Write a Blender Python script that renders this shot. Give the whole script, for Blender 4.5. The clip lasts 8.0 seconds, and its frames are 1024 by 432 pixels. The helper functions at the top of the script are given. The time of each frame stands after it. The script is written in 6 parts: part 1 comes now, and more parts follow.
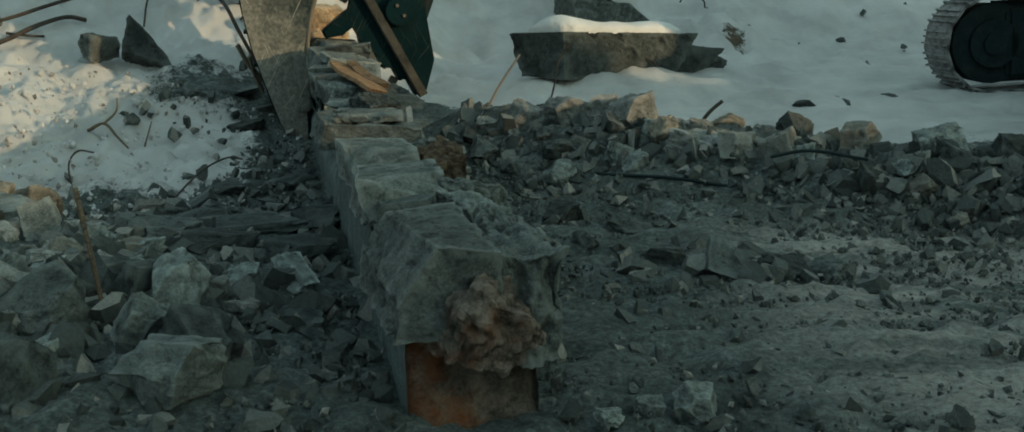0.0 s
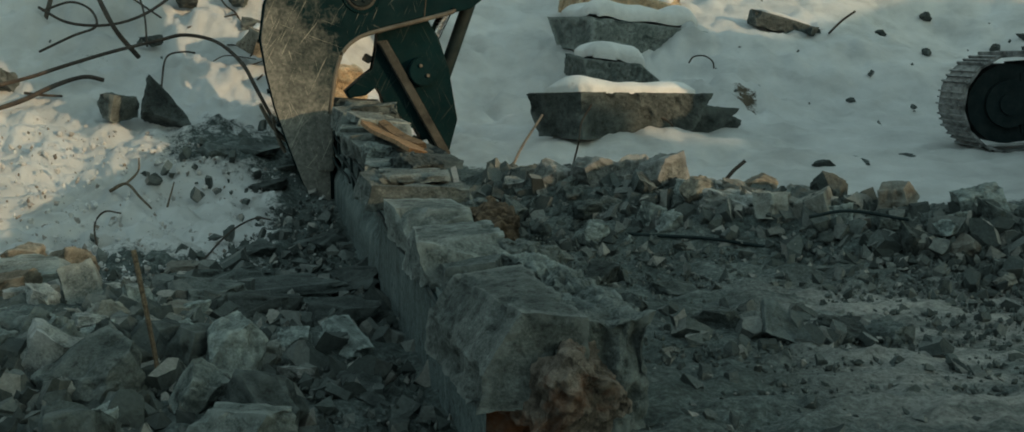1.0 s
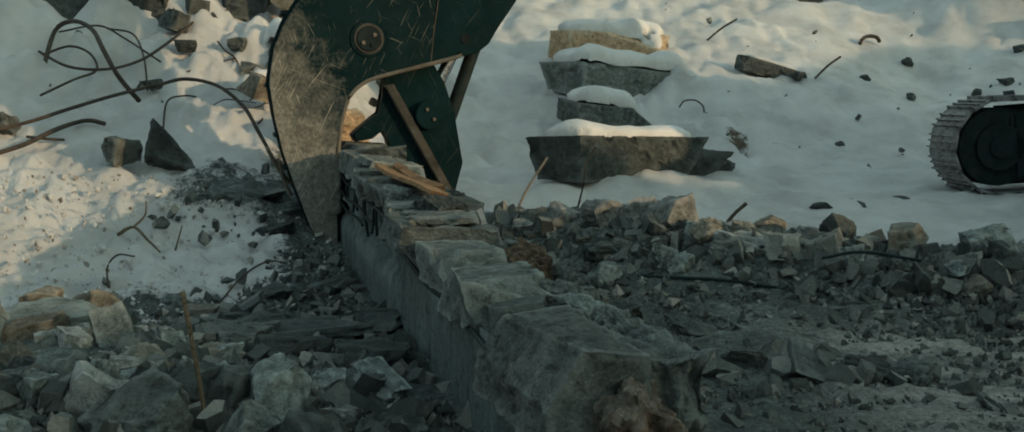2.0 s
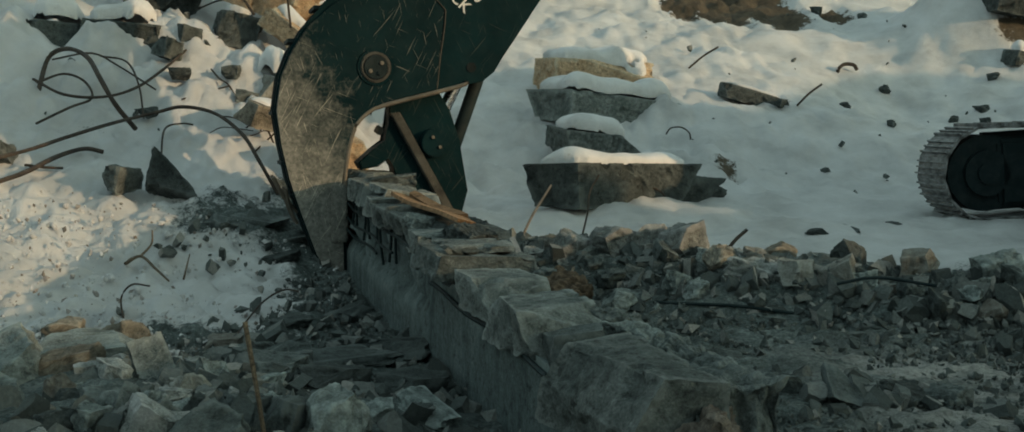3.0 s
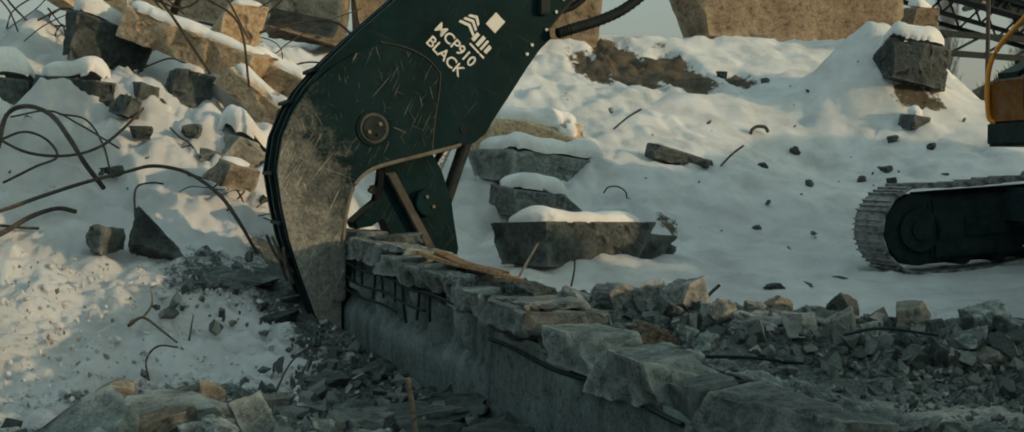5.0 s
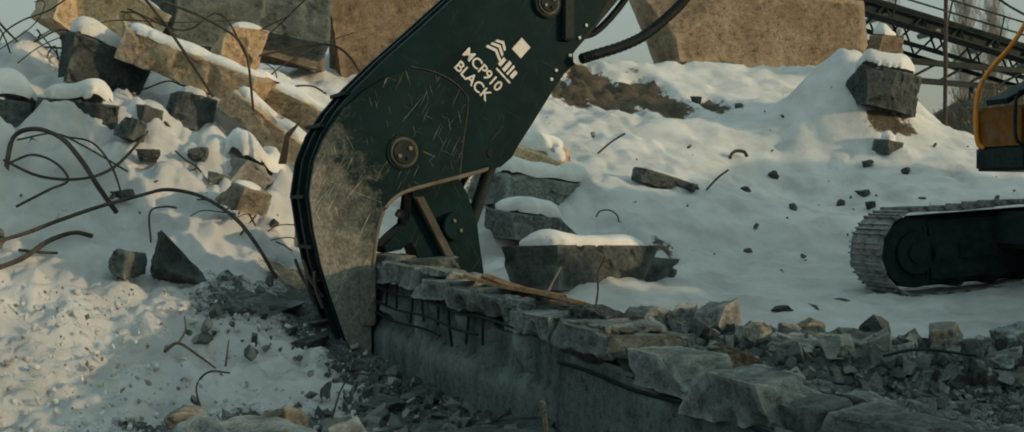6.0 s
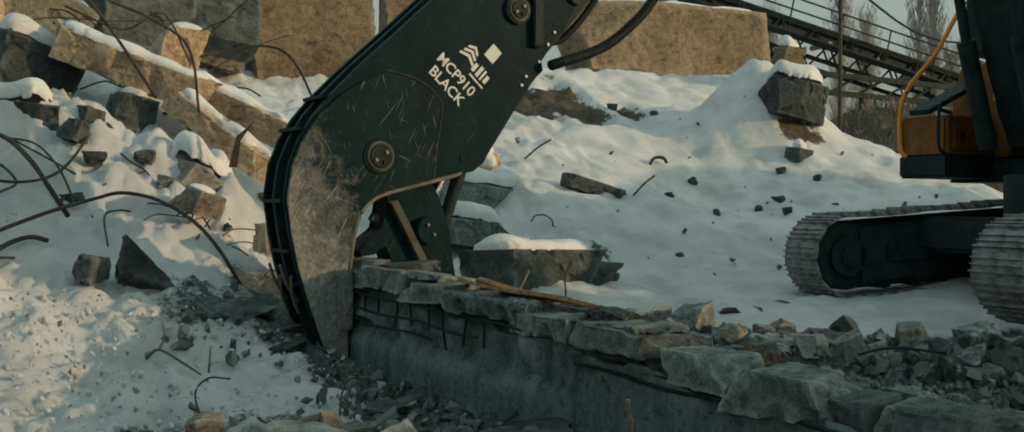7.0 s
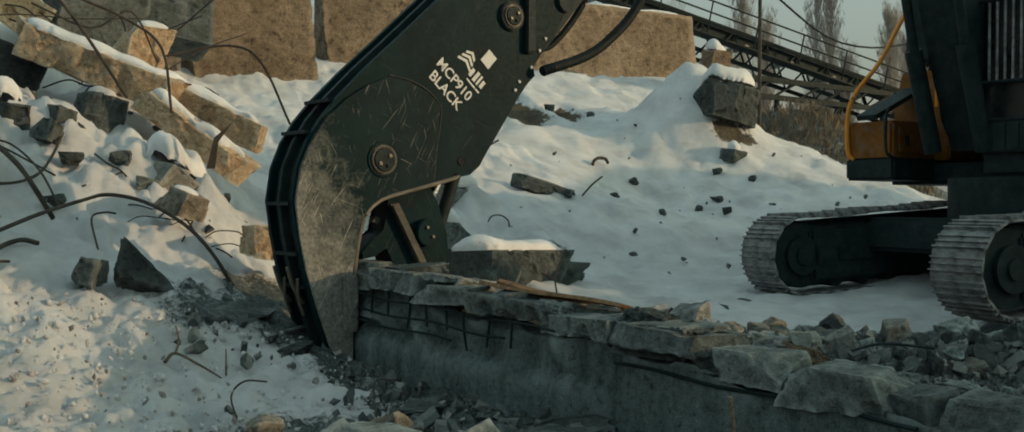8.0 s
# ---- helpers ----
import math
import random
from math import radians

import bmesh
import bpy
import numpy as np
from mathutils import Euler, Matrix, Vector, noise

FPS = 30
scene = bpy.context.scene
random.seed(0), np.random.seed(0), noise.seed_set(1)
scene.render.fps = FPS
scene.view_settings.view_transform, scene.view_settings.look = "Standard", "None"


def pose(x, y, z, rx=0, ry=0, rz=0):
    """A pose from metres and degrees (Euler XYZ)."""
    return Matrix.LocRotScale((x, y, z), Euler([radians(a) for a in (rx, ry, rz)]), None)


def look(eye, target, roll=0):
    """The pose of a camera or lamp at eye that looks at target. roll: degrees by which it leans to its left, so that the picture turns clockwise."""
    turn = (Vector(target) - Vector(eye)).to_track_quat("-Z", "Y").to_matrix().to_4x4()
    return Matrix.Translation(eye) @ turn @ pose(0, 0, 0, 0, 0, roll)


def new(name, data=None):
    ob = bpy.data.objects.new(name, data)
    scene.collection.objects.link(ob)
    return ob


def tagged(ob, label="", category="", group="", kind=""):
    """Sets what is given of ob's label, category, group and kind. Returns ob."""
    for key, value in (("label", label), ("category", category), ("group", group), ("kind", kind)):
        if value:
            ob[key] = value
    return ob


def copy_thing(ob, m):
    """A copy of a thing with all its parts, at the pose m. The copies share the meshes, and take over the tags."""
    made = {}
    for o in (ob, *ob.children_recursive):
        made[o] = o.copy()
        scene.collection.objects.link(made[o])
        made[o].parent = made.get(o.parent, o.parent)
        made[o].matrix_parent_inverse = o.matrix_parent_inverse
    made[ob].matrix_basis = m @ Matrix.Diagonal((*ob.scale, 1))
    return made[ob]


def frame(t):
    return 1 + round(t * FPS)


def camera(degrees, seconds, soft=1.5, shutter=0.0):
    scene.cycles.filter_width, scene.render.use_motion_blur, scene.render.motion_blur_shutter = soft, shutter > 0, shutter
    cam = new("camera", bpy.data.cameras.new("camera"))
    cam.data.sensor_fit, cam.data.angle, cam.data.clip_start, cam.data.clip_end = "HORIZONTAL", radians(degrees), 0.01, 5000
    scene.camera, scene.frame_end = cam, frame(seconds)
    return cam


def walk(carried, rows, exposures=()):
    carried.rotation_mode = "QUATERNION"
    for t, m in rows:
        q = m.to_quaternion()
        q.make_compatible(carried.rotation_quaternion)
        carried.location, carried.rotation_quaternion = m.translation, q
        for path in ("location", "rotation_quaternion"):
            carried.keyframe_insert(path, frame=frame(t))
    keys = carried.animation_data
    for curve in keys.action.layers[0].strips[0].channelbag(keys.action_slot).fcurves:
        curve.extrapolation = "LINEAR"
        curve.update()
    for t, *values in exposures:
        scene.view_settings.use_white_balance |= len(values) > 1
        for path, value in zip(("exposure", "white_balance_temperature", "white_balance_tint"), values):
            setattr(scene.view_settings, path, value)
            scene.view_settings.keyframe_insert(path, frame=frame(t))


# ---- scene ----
cam = camera(49.4, 8.0, soft=1.5)
METRES, EYE, TILT, LEAN, TURN = 4.0, 1.22, -11.5, 0.0, 0.0
ROWS = [
    (0.0, 0.0, 0.0, 0.0, 0.0, 0.0, -0.0),
    (0.5, -0.0348, 0.0116, 0.0012, -0.32, 1.68, -0.14),
    (1.0, -0.0679, 0.0226, 0.0029, -0.6, 3.05, 0.07),
    (1.5, -0.0943, 0.0206, 0.0022, -0.88, 4.03, 0.16),
    (2.0, -0.1299, 0.0146, -0.0002, -1.96, 5.31, 0.31),
    (3.5, -0.2619, 0.0099, 0.0029, -4.89, 7.16, 0.92),
    (4.0, -0.3192, -0.0035, 0.0003, -6.48, 7.95, 1.15),
    (4.5, -0.3825, -0.0109, 0.0002, -8.82, 8.68, 1.61),
    (6.0, -0.6161, 0.012, 0.0068, -13.34, 10.54, 2.52),
    (6.5, -0.6939, 0.0348, 0.0111, -15.81, 10.57, 2.95),
    (7.0, -0.7897, 0.0438, 0.0107, -19.27, 10.5, 3.54),
    (7.5, -0.8823, 0.049, 0.0175, -22.2, 10.3, 4.11),
    (8.0, -0.9857, 0.068, 0.0256, -24.33, 10.0, 4.45),
]
walk(cam, [(t, pose(0, 0, EYE, TILT, LEAN, TURN) @ pose(METRES * x, METRES * y, METRES * z, 90 + pitch, roll, yaw)) for t, x, y, z, yaw, pitch, roll in ROWS],
     exposures=[(0.0, 0.15, 5560, -27), (2.0, 0.10, 5760, -23), (8.0, 0.11, 5780, -22)])

SKY, SUN, CASTER_H = 0.305, 2.5, 6.3
# walk's light: a low warm sun from the right, cool sky in the shade
ELEV, AZ = 11.5, (0.88, -0.475)
sun_from = Vector((AZ[0], AZ[1], math.hypot(*AZ) * math.tan(radians(ELEV)))).normalized()
world = bpy.data.worlds.new("sky")
scene.world = world
world.use_nodes = True
wn = world.node_tree
sky = wn.nodes.new("ShaderNodeTexSky")
sky.sky_type, sky.sun_disc = "NISHITA", False
sky.sun_elevation, sky.sun_rotation = radians(ELEV), math.atan2(AZ[0], AZ[1])
sky.air_density, sky.dust_density, sky.ozone_density = 1.0, 6.0, 1.0
haze = wn.nodes.new("ShaderNodeMix")
haze.data_type, haze.inputs[0].default_value = "RGBA", 0.84
up = wn.nodes.new("ShaderNodeSeparateXYZ")
wn.links.new(wn.nodes.new("ShaderNodeTexCoord").outputs["Generated"], up.inputs[0])
veil = wn.nodes.new("ShaderNodeMapRange")
veil.inputs[1].default_value, veil.inputs[2].default_value = 0.10, 0.34
wn.links.new(up.outputs[2], veil.inputs[0])
tone = wn.nodes.new("ShaderNodeMix")
tone.data_type, tone.inputs[6].default_value, tone.inputs[7].default_value = "RGBA", (1.08, 0.86, 0.78, 1), (1.42, 1.42, 1.46, 1)
wn.links.new(veil.outputs[0], tone.inputs[0])
wn.links.new(tone.outputs[2], haze.inputs[7])
wn.links.new(sky.outputs[0], haze.inputs[6])
wn.links.new(haze.outputs[2], wn.nodes["Background"].inputs[0])
wn.nodes["Background"].inputs[1].default_value = SKY
sun = new("sun", bpy.data.lights.new("sun", "SUN"))
sun.data.energy, sun.data.angle, sun.data.color = SUN, radians(0.6), (1.0, 0.56, 0.345)
sun.matrix_world = look(sun_from * 60, (0, 0, 0))


# ---- materials ----
def nodes_of(name):
    m = bpy.data.materials.new(name)
    m.use_nodes = True
    t = m.node_tree
    return m, t, t.nodes["Principled BSDF"]


def coords(t, world_space=False):
    if world_space:
        return t.nodes.new("ShaderNodeNewGeometry").outputs["Position"]
    return t.nodes.new("ShaderNodeTexCoord").outputs["Object"]


def noise_node(t, vec, scale, detail=6.0, rough=0.6, stretch=None):
    n = t.nodes.new("ShaderNodeTexNoise")
    n.inputs["Scale"].default_value, n.inputs["Detail"].default_value, n.inputs["Roughness"].default_value = scale, detail, rough
    if stretch:
        mp = t.nodes.new("ShaderNodeMapping")
        mp.inputs["Scale"].default_value = stretch
        t.links.new(vec, mp.inputs[0])
        vec = mp.outputs[0]
    t.links.new(vec, n.inputs["Vector"])
    return n.outputs["Fac"]


def ramp(t, fac, stops):
    r = t.nodes.new("ShaderNodeValToRGB")
    e = r.color_ramp.elements
    while len(e) < len(stops):
        e.new(0.5)
    for el, (p, c) in zip(e, stops):
        el.position = p
        el.color = (*c, 1) if isinstance(c, tuple) else (c, c, c, 1)
    t.links.new(fac, r.inputs[0])
    return r.outputs[0]


def mix(t, fac, a, b, mode="MIX"):
    m = t.nodes.new("ShaderNodeMix")
    m.data_type, m.blend_type = "RGBA", mode
    for slot, v in ((0, fac), (6, a), (7, b)):
        if isinstance(v, (int, float)):
            m.inputs[slot].default_value = v
        elif isinstance(v, tuple):
            m.inputs[slot].default_value = (*v, 1)
        else:
            t.links.new(v, m.inputs[slot])
    return m.outputs[2]


def math_node(t, op, a, b=0.0):
    m = t.nodes.new("ShaderNodeMath")
    m.operation = op
    for i, v in enumerate((a, b)):
        if isinstance(v, (int, float)):
            m.inputs[i].default_value = v
        else:
            t.links.new(v, m.inputs[i])
    return m.outputs[0]


def bump(t, bsdf, height, strength, dist):
    b = t.nodes.new("ShaderNodeBump")
    b.inputs["Strength"].default_value, b.inputs["Distance"].default_value = strength, dist
    t.links.new(height, b.inputs["Height"])
    t.links.new(b.outputs[0], bsdf.inputs["Normal"])


def stone(name, dark, light, scale=3.0, vary=0.35, rust=None, bump_d=0.02, rough=0.92, streak=None, fine=95.0, tint=None, edges=True):
    """Broken concrete, stone or dirt: two scales of mottling, grain, and a random shade for each piece."""
    m, t, b = nodes_of(name)
    v = coords(t, True)
    big = noise_node(t, v, scale, 5, 0.6, streak)
    grain = noise_node(t, v, fine, 8, 0.75)
    pits = noise_node(t, v, fine * 0.22, 10, 0.75)
    col = ramp(t, big, [(0.3, dark), (0.72, light)])
    col = mix(t, 0.8, col, ramp(t, grain, [(0.28, 0.2), (0.5, 0.85), (0.7, 1.5)]), "MULTIPLY")
    col = mix(t, 0.85, col, ramp(t, pits, [(0.36, 0.22), (0.46, 0.85), (0.58, 1.1), (0.68, 1.6)]), "MULTIPLY")
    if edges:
        # edges lightened as worn; crease shade is painted into the colour
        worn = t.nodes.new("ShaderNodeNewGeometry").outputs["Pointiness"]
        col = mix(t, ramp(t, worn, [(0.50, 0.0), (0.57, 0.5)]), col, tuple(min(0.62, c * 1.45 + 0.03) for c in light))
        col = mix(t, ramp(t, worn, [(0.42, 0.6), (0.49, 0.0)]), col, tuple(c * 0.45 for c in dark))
    info = t.nodes.new("ShaderNodeObjectInfo")
    shade = ramp(t, info.outputs["Random"], [(0.0, 1.0 - vary), (1.0, 1.0 + vary)])
    col = mix(t, 1.0, col, shade, "MULTIPLY")
    if tint:
        turned = ramp(t, math_node(t, "FRACT", math_node(t, "MULTIPLY", info.outputs["Random"], 7.31)), [(0.72, 0.0), (0.8, 0.4)])
        col = mix(t, turned, col, tint)
    if rust:
        spots = ramp(t, noise_node(t, v, 2.2, 6, 0.7), [(0.53, 0.0), (0.70, 0.8)])
        col = mix(t, spots, col, rust)
    t.links.new(col, b.inputs["Base Color"])
    b.inputs["Roughness"].default_value = rough
    b.inputs["Specular IOR Level"].default_value = 0.25
    bump(t, b, mix(t, 0.4, pits, grain), 1.0, bump_d * 1.6)
    return m


def metal(name, dark, light, scale=4.0, metallic=0.6, rough=0.45, scratch=0.0, rusty=None, dirt=0.3, worn=False, spec=0.3):
    """Painted or bare steel with blotches, dust and bright scratches."""
    m, t, b = nodes_of(name)
    v = coords(t)
    big = noise_node(t, v, scale, 6, 0.65)
    fine = noise_node(t, v, 35, 6, 0.7)
    col = ramp(t, big, [(0.32, dark), (0.7, light)])
    if rusty:
        col = mix(t, ramp(t, fine, [(0.52, 0.0), (0.68, 0.7)]), col, rusty)
    lines = None
    if scratch:
        for s, turn, lim in (((90, 90, 2.6), 0.5, 0.70), ((80, 80, 2.0), -0.7, 0.71), ((130, 130, 5.0), 0.25, 0.70), ((100, 100, 3.0), 1.2, 0.71), ((115, 115, 2.6), -0.45, 0.69)):
            mp = t.nodes.new("ShaderNodeMapping")
            mp.inputs["Rotation"].default_value = (0, turn, 0)
            t.links.new(v, mp.inputs[0])
            one = ramp(t, noise_node(t, mp.outputs[0], 1.0, 2, 0.5, s), [(lim - 0.01, 0.0), (lim + 0.02, 1.0)])
            lines = one if lines is None else math_node(t, "MAXIMUM", lines, one)
        lines = math_node(t, "MULTIPLY", lines, ramp(t, noise_node(t, v, 3.0, 4), [(0.3, scratch * 0.25), (0.65, scratch * 0.8)]))
        col = mix(t, lines, col, (0.26, 0.25, 0.22))
    if worn:
        sep = t.nodes.new("ShaderNodeSeparateXYZ")
        t.links.new(v, sep.inputs[0])
        along = math_node(t, "ADD", math_node(t, "MULTIPLY", sep.outputs[0], -1.35), math_node(t, "MULTIPLY", sep.outputs[2], -0.75))
        along = math_node(t, "ADD", along, math_node(t, "MULTIPLY", math_node(t, "SUBTRACT", noise_node(t, v, 5.0, 10, 0.78), 0.5), 2.6))
        bare = ramp(t, math_node(t, "ADD", math_node(t, "MULTIPLY", along, 0.5), 0.75), [(0.40, 0.0), (0.62, 0.55), (0.80, 1.0)])
        col = mix(t, bare, col, mix(t, lines, ramp(t, fine, [(0.3, (0.10, 0.10, 0.09)), (0.7, (0.28, 0.275, 0.245))]), (0.62, 0.58, 0.48)))
    dust = ramp(t, noise_node(t, v, 9, 8, 0.7), [(0.45, 0.0), (0.8, dirt)])
    col = mix(t, dust, col, (0.205, 0.21, 0.195))
    t.links.new(col, b.inputs["Base Color"])
    b.inputs["Metallic"].default_value = metallic
    b.inputs["Specular IOR Level"].default_value = spec
    t.links.new(ramp(t, fine, [(0.3, rough - 0.12), (0.7, rough + 0.2)]), b.inputs["Roughness"])
    bump(t, b, fine, 0.25, 0.004)
    return m


def snow_colour(t, v):
    return ramp(t, noise_node(t, v, 1.6, 6, 0.6), [(0.3, (0.52, 0.52, 0.52)), (0.5, (0.68, 0.68, 0.68)), (0.7, (0.79, 0.79, 0.795))])


def snow_material(name):
    m, t, b = nodes_of(name)
    v = coords(t, True)
    grit = ramp(t, noise_node(t, v, 9, 8, 0.75), [(0.6, 0.0), (0.72, 0.55)])
    t.links.new(mix(t, grit, snow_colour(t, v), (0.30, 0.27, 0.24)), b.inputs["Base Color"])
    b.inputs["Roughness"].default_value = 0.75
    b.inputs["Specular IOR Level"].default_value = 0.3
    bump(t, b, noise_node(t, v, 14, 8, 0.7), 0.7, 0.03)
    return m


def ground_material():
    """Frozen demolition dirt that passes into trodden snow; the attribute says how much snow lies."""
    m, t, b = nodes_of("ground_dirt_and_snow")
    v = coords(t, True)
    at = t.nodes.new("ShaderNodeAttribute")
    at.attribute_name = "snow"
    mid, fine = noise_node(t, v, 2.4, 10, 0.76), noise_node(t, v, 34, 10, 0.8)
    lump = noise_node(t, v, 150, 6, 0.75)
    dirt = ramp(t, mid, [(0.30, (0.047, 0.058, 0.056)), (0.5, (0.124, 0.145, 0.140)), (0.70, (0.255, 0.282, 0.272))])
    dirt = mix(t, 0.8, dirt, ramp(t, fine, [(0.36, 0.22), (0.5, 0.85), (0.63, 1.8)]), "MULTIPLY")
    pale = t.nodes.new("ShaderNodeAttribute")
    pale.attribute_name = "pale"
    dusty = math_node(t, "MULTIPLY", pale.outputs["Fac"], ramp(t, noise_node(t, v, 1.6, 7, 0.65, (0.5, 2.2, 1)), [(0.36, 0.0), (0.52, 1.0)]))
    dirt = mix(t, math_node(t, "MULTIPLY", dusty, ramp(t, fine, [(0.35, 0.25), (0.6, 1.0)])), dirt, (0.52, 0.50, 0.47))
    amount = math_node(t, "ADD", at.outputs["Fac"], math_node(t, "MULTIPLY", math_node(t, "SUBTRACT", mid, 0.5), 1.5))
    amount = math_node(t, "ADD", amount, math_node(t, "MULTIPLY", math_node(t, "SUBTRACT", fine, 0.5), 0.9))
    mask = ramp(t, amount, [(0.42, 0.0), (0.62, 1.0)])
    white = mix(t, ramp(t, fine, [(0.58, 0.0), (0.72, 0.5)]), snow_colour(t, v), (0.30, 0.27, 0.24))
    bare = t.nodes.new("ShaderNodeAttribute")
    bare.attribute_name = "earth"
    ragged = math_node(t, "ADD", bare.outputs["Fac"], math_node(t, "MULTIPLY", math_node(t, "SUBTRACT", mid, 0.5), 1.7))
    brown = ramp(t, noise_node(t, v, 5.0, 8, 0.75), [(0.3, (0.042, 0.037, 0.028)), (0.7, (0.150, 0.122, 0.085))])
    ground = mix(t, ramp(t, ragged, [(0.50, 0.0), (0.60, 1.0)]), mix(t, mask, dirt, white), brown)
    t.links.new(ground, b.inputs["Base Color"])
    b.inputs["Roughness"].default_value = 0.88
    b.inputs["Specular IOR Level"].default_value = 0.25
    bump(t, b, mix(t, 0.45, noise_node(t, v, 6.5, 9, 0.72), mix(t, 0.5, fine, lump)), 1.0, 0.06)
    return m


GROUND = ground_material()
SNOW = snow_material("packed_snow")
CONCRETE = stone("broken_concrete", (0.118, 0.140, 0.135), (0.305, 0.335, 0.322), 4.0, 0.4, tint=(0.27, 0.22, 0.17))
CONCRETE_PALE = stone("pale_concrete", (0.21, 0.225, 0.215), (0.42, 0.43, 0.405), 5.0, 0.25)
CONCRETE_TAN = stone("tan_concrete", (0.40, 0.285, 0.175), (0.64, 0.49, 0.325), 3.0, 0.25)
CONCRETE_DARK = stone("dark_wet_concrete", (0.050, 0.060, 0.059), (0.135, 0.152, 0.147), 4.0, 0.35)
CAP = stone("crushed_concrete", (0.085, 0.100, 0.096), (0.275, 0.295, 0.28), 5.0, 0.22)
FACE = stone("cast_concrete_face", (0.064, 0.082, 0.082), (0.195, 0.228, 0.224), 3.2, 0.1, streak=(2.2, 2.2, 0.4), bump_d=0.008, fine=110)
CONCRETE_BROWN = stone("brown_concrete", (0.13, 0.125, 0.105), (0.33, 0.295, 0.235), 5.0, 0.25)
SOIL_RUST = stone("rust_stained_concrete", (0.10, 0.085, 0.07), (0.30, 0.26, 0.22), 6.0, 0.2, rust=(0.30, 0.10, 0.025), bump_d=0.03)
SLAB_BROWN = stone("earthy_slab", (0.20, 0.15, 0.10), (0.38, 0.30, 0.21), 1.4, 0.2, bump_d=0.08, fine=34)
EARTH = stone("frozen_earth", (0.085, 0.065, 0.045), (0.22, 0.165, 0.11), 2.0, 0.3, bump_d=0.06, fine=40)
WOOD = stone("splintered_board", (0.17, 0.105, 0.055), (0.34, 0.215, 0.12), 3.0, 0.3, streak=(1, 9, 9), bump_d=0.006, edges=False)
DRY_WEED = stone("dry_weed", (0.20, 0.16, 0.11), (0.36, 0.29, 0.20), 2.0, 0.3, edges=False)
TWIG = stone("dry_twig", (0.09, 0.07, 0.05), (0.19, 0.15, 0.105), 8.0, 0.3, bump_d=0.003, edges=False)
REBAR = metal("rusty_rebar", (0.028, 0.026, 0.024), (0.075, 0.060, 0.048), 9, 0.2, 0.7, rusty=(0.11, 0.066, 0.038), dirt=0.15)
REBAR_PALE = metal("dusty_rebar", (0.16, 0.14, 0.12), (0.30, 0.25, 0.20), 9, 0.2, 0.75)
PAINT_BLACK = metal("scratched_black_paint", (0.003, 0.0115, 0.0135), (0.0075, 0.025, 0.029), 2.0, 0.0, 0.45, scratch=0.20, dirt=0.03, spec=0.05)
HOOK_PLATE = metal("black_paint_worn_to_steel", (0.003, 0.0115, 0.0135), (0.010, 0.026, 0.029), 2.0, 0.0, 0.45, scratch=1.0, dirt=0.03, worn=True, spec=0.06)
STEEL_WORN = metal("worn_bare_steel", (0.09, 0.078, 0.062), (0.22, 0.19, 0.15), 3.0, 0.35, 0.42, scratch=1.0, dirt=0.5)
STEEL_DARK = metal("dark_machine_steel", (0.009, 0.0155, 0.017), (0.022, 0.033, 0.035), 4.0, 0.1, 0.55, dirt=0.10, spec=0.12)
STEEL_RIB = metal("dull_jaw_steel", (0.025, 0.025, 0.022), (0.085, 0.080, 0.068), 6.0, 0.3, 0.5, scratch=0.6, dirt=0.3)
CHROME = metal("chrome_rod", (0.55, 0.55, 0.55), (0.7, 0.7, 0.7), 2.0, 1.0, 0.2, dirt=0.1)
TRACK_STEEL = metal("dusty_track_steel", (0.05, 0.051, 0.051), (0.42, 0.42, 0.42), 7.0, 0.3, 0.6, dirt=1.0)
MACHINE_ORANGE = metal("orange_machine_paint", (0.12, 0.048, 0.008), (0.21, 0.088, 0.015), 3.0, 0.0, 0.5, dirt=0.4, spec=0.12)
# rail orange carries sunlight in its colour, brighter than MACHINE_ORANGE
RAIL_ORANGE = metal("sunlit_orange_rail", (0.62, 0.22, 0.02), (0.75, 0.30, 0.035), 3.0, 0.0, 0.4, dirt=0.1)
RUBBER = metal("hose_rubber", (0.005, 0.009, 0.010), (0.013, 0.019, 0.021), 8.0, 0.0, 0.6, dirt=0.02, spec=0.12)
WHITE = metal("white_lettering", (0.62, 0.61, 0.58), (0.75, 0.74, 0.71), 6.0, 0.0, 0.6, dirt=0.2)
# grey bark paled to put distance haze into the colour
BARK = stone("hazed_grey_bark", (0.13, 0.12, 0.11), (0.24, 0.22, 0.20), 2.0, 0.2)
BLUE = metal("blue_drum", (0.03, 0.09, 0.16), (0.05, 0.14, 0.24), 3.0, 0.0, 0.5)
GLASS = metal("cab_glass", (0.01, 0.012, 0.012), (0.015, 0.018, 0.018), 2.0, 0.0, 0.25, dirt=0.1)


# ---- mesh helpers ----
def shaded(me, angle=35):
    me.polygons.foreach_set("use_smooth", [True] * len(me.polygons))
    me.set_sharp_from_angle(angle=radians(angle))
    return me


def mesh_of(name, bm, material, angle=35):
    bmesh.ops.recalc_face_normals(bm, faces=bm.faces)
    me = bpy.data.meshes.new(name)
    bm.to_mesh(me)
    bm.free()
    me.materials.append(material)
    return shaded(me, angle)


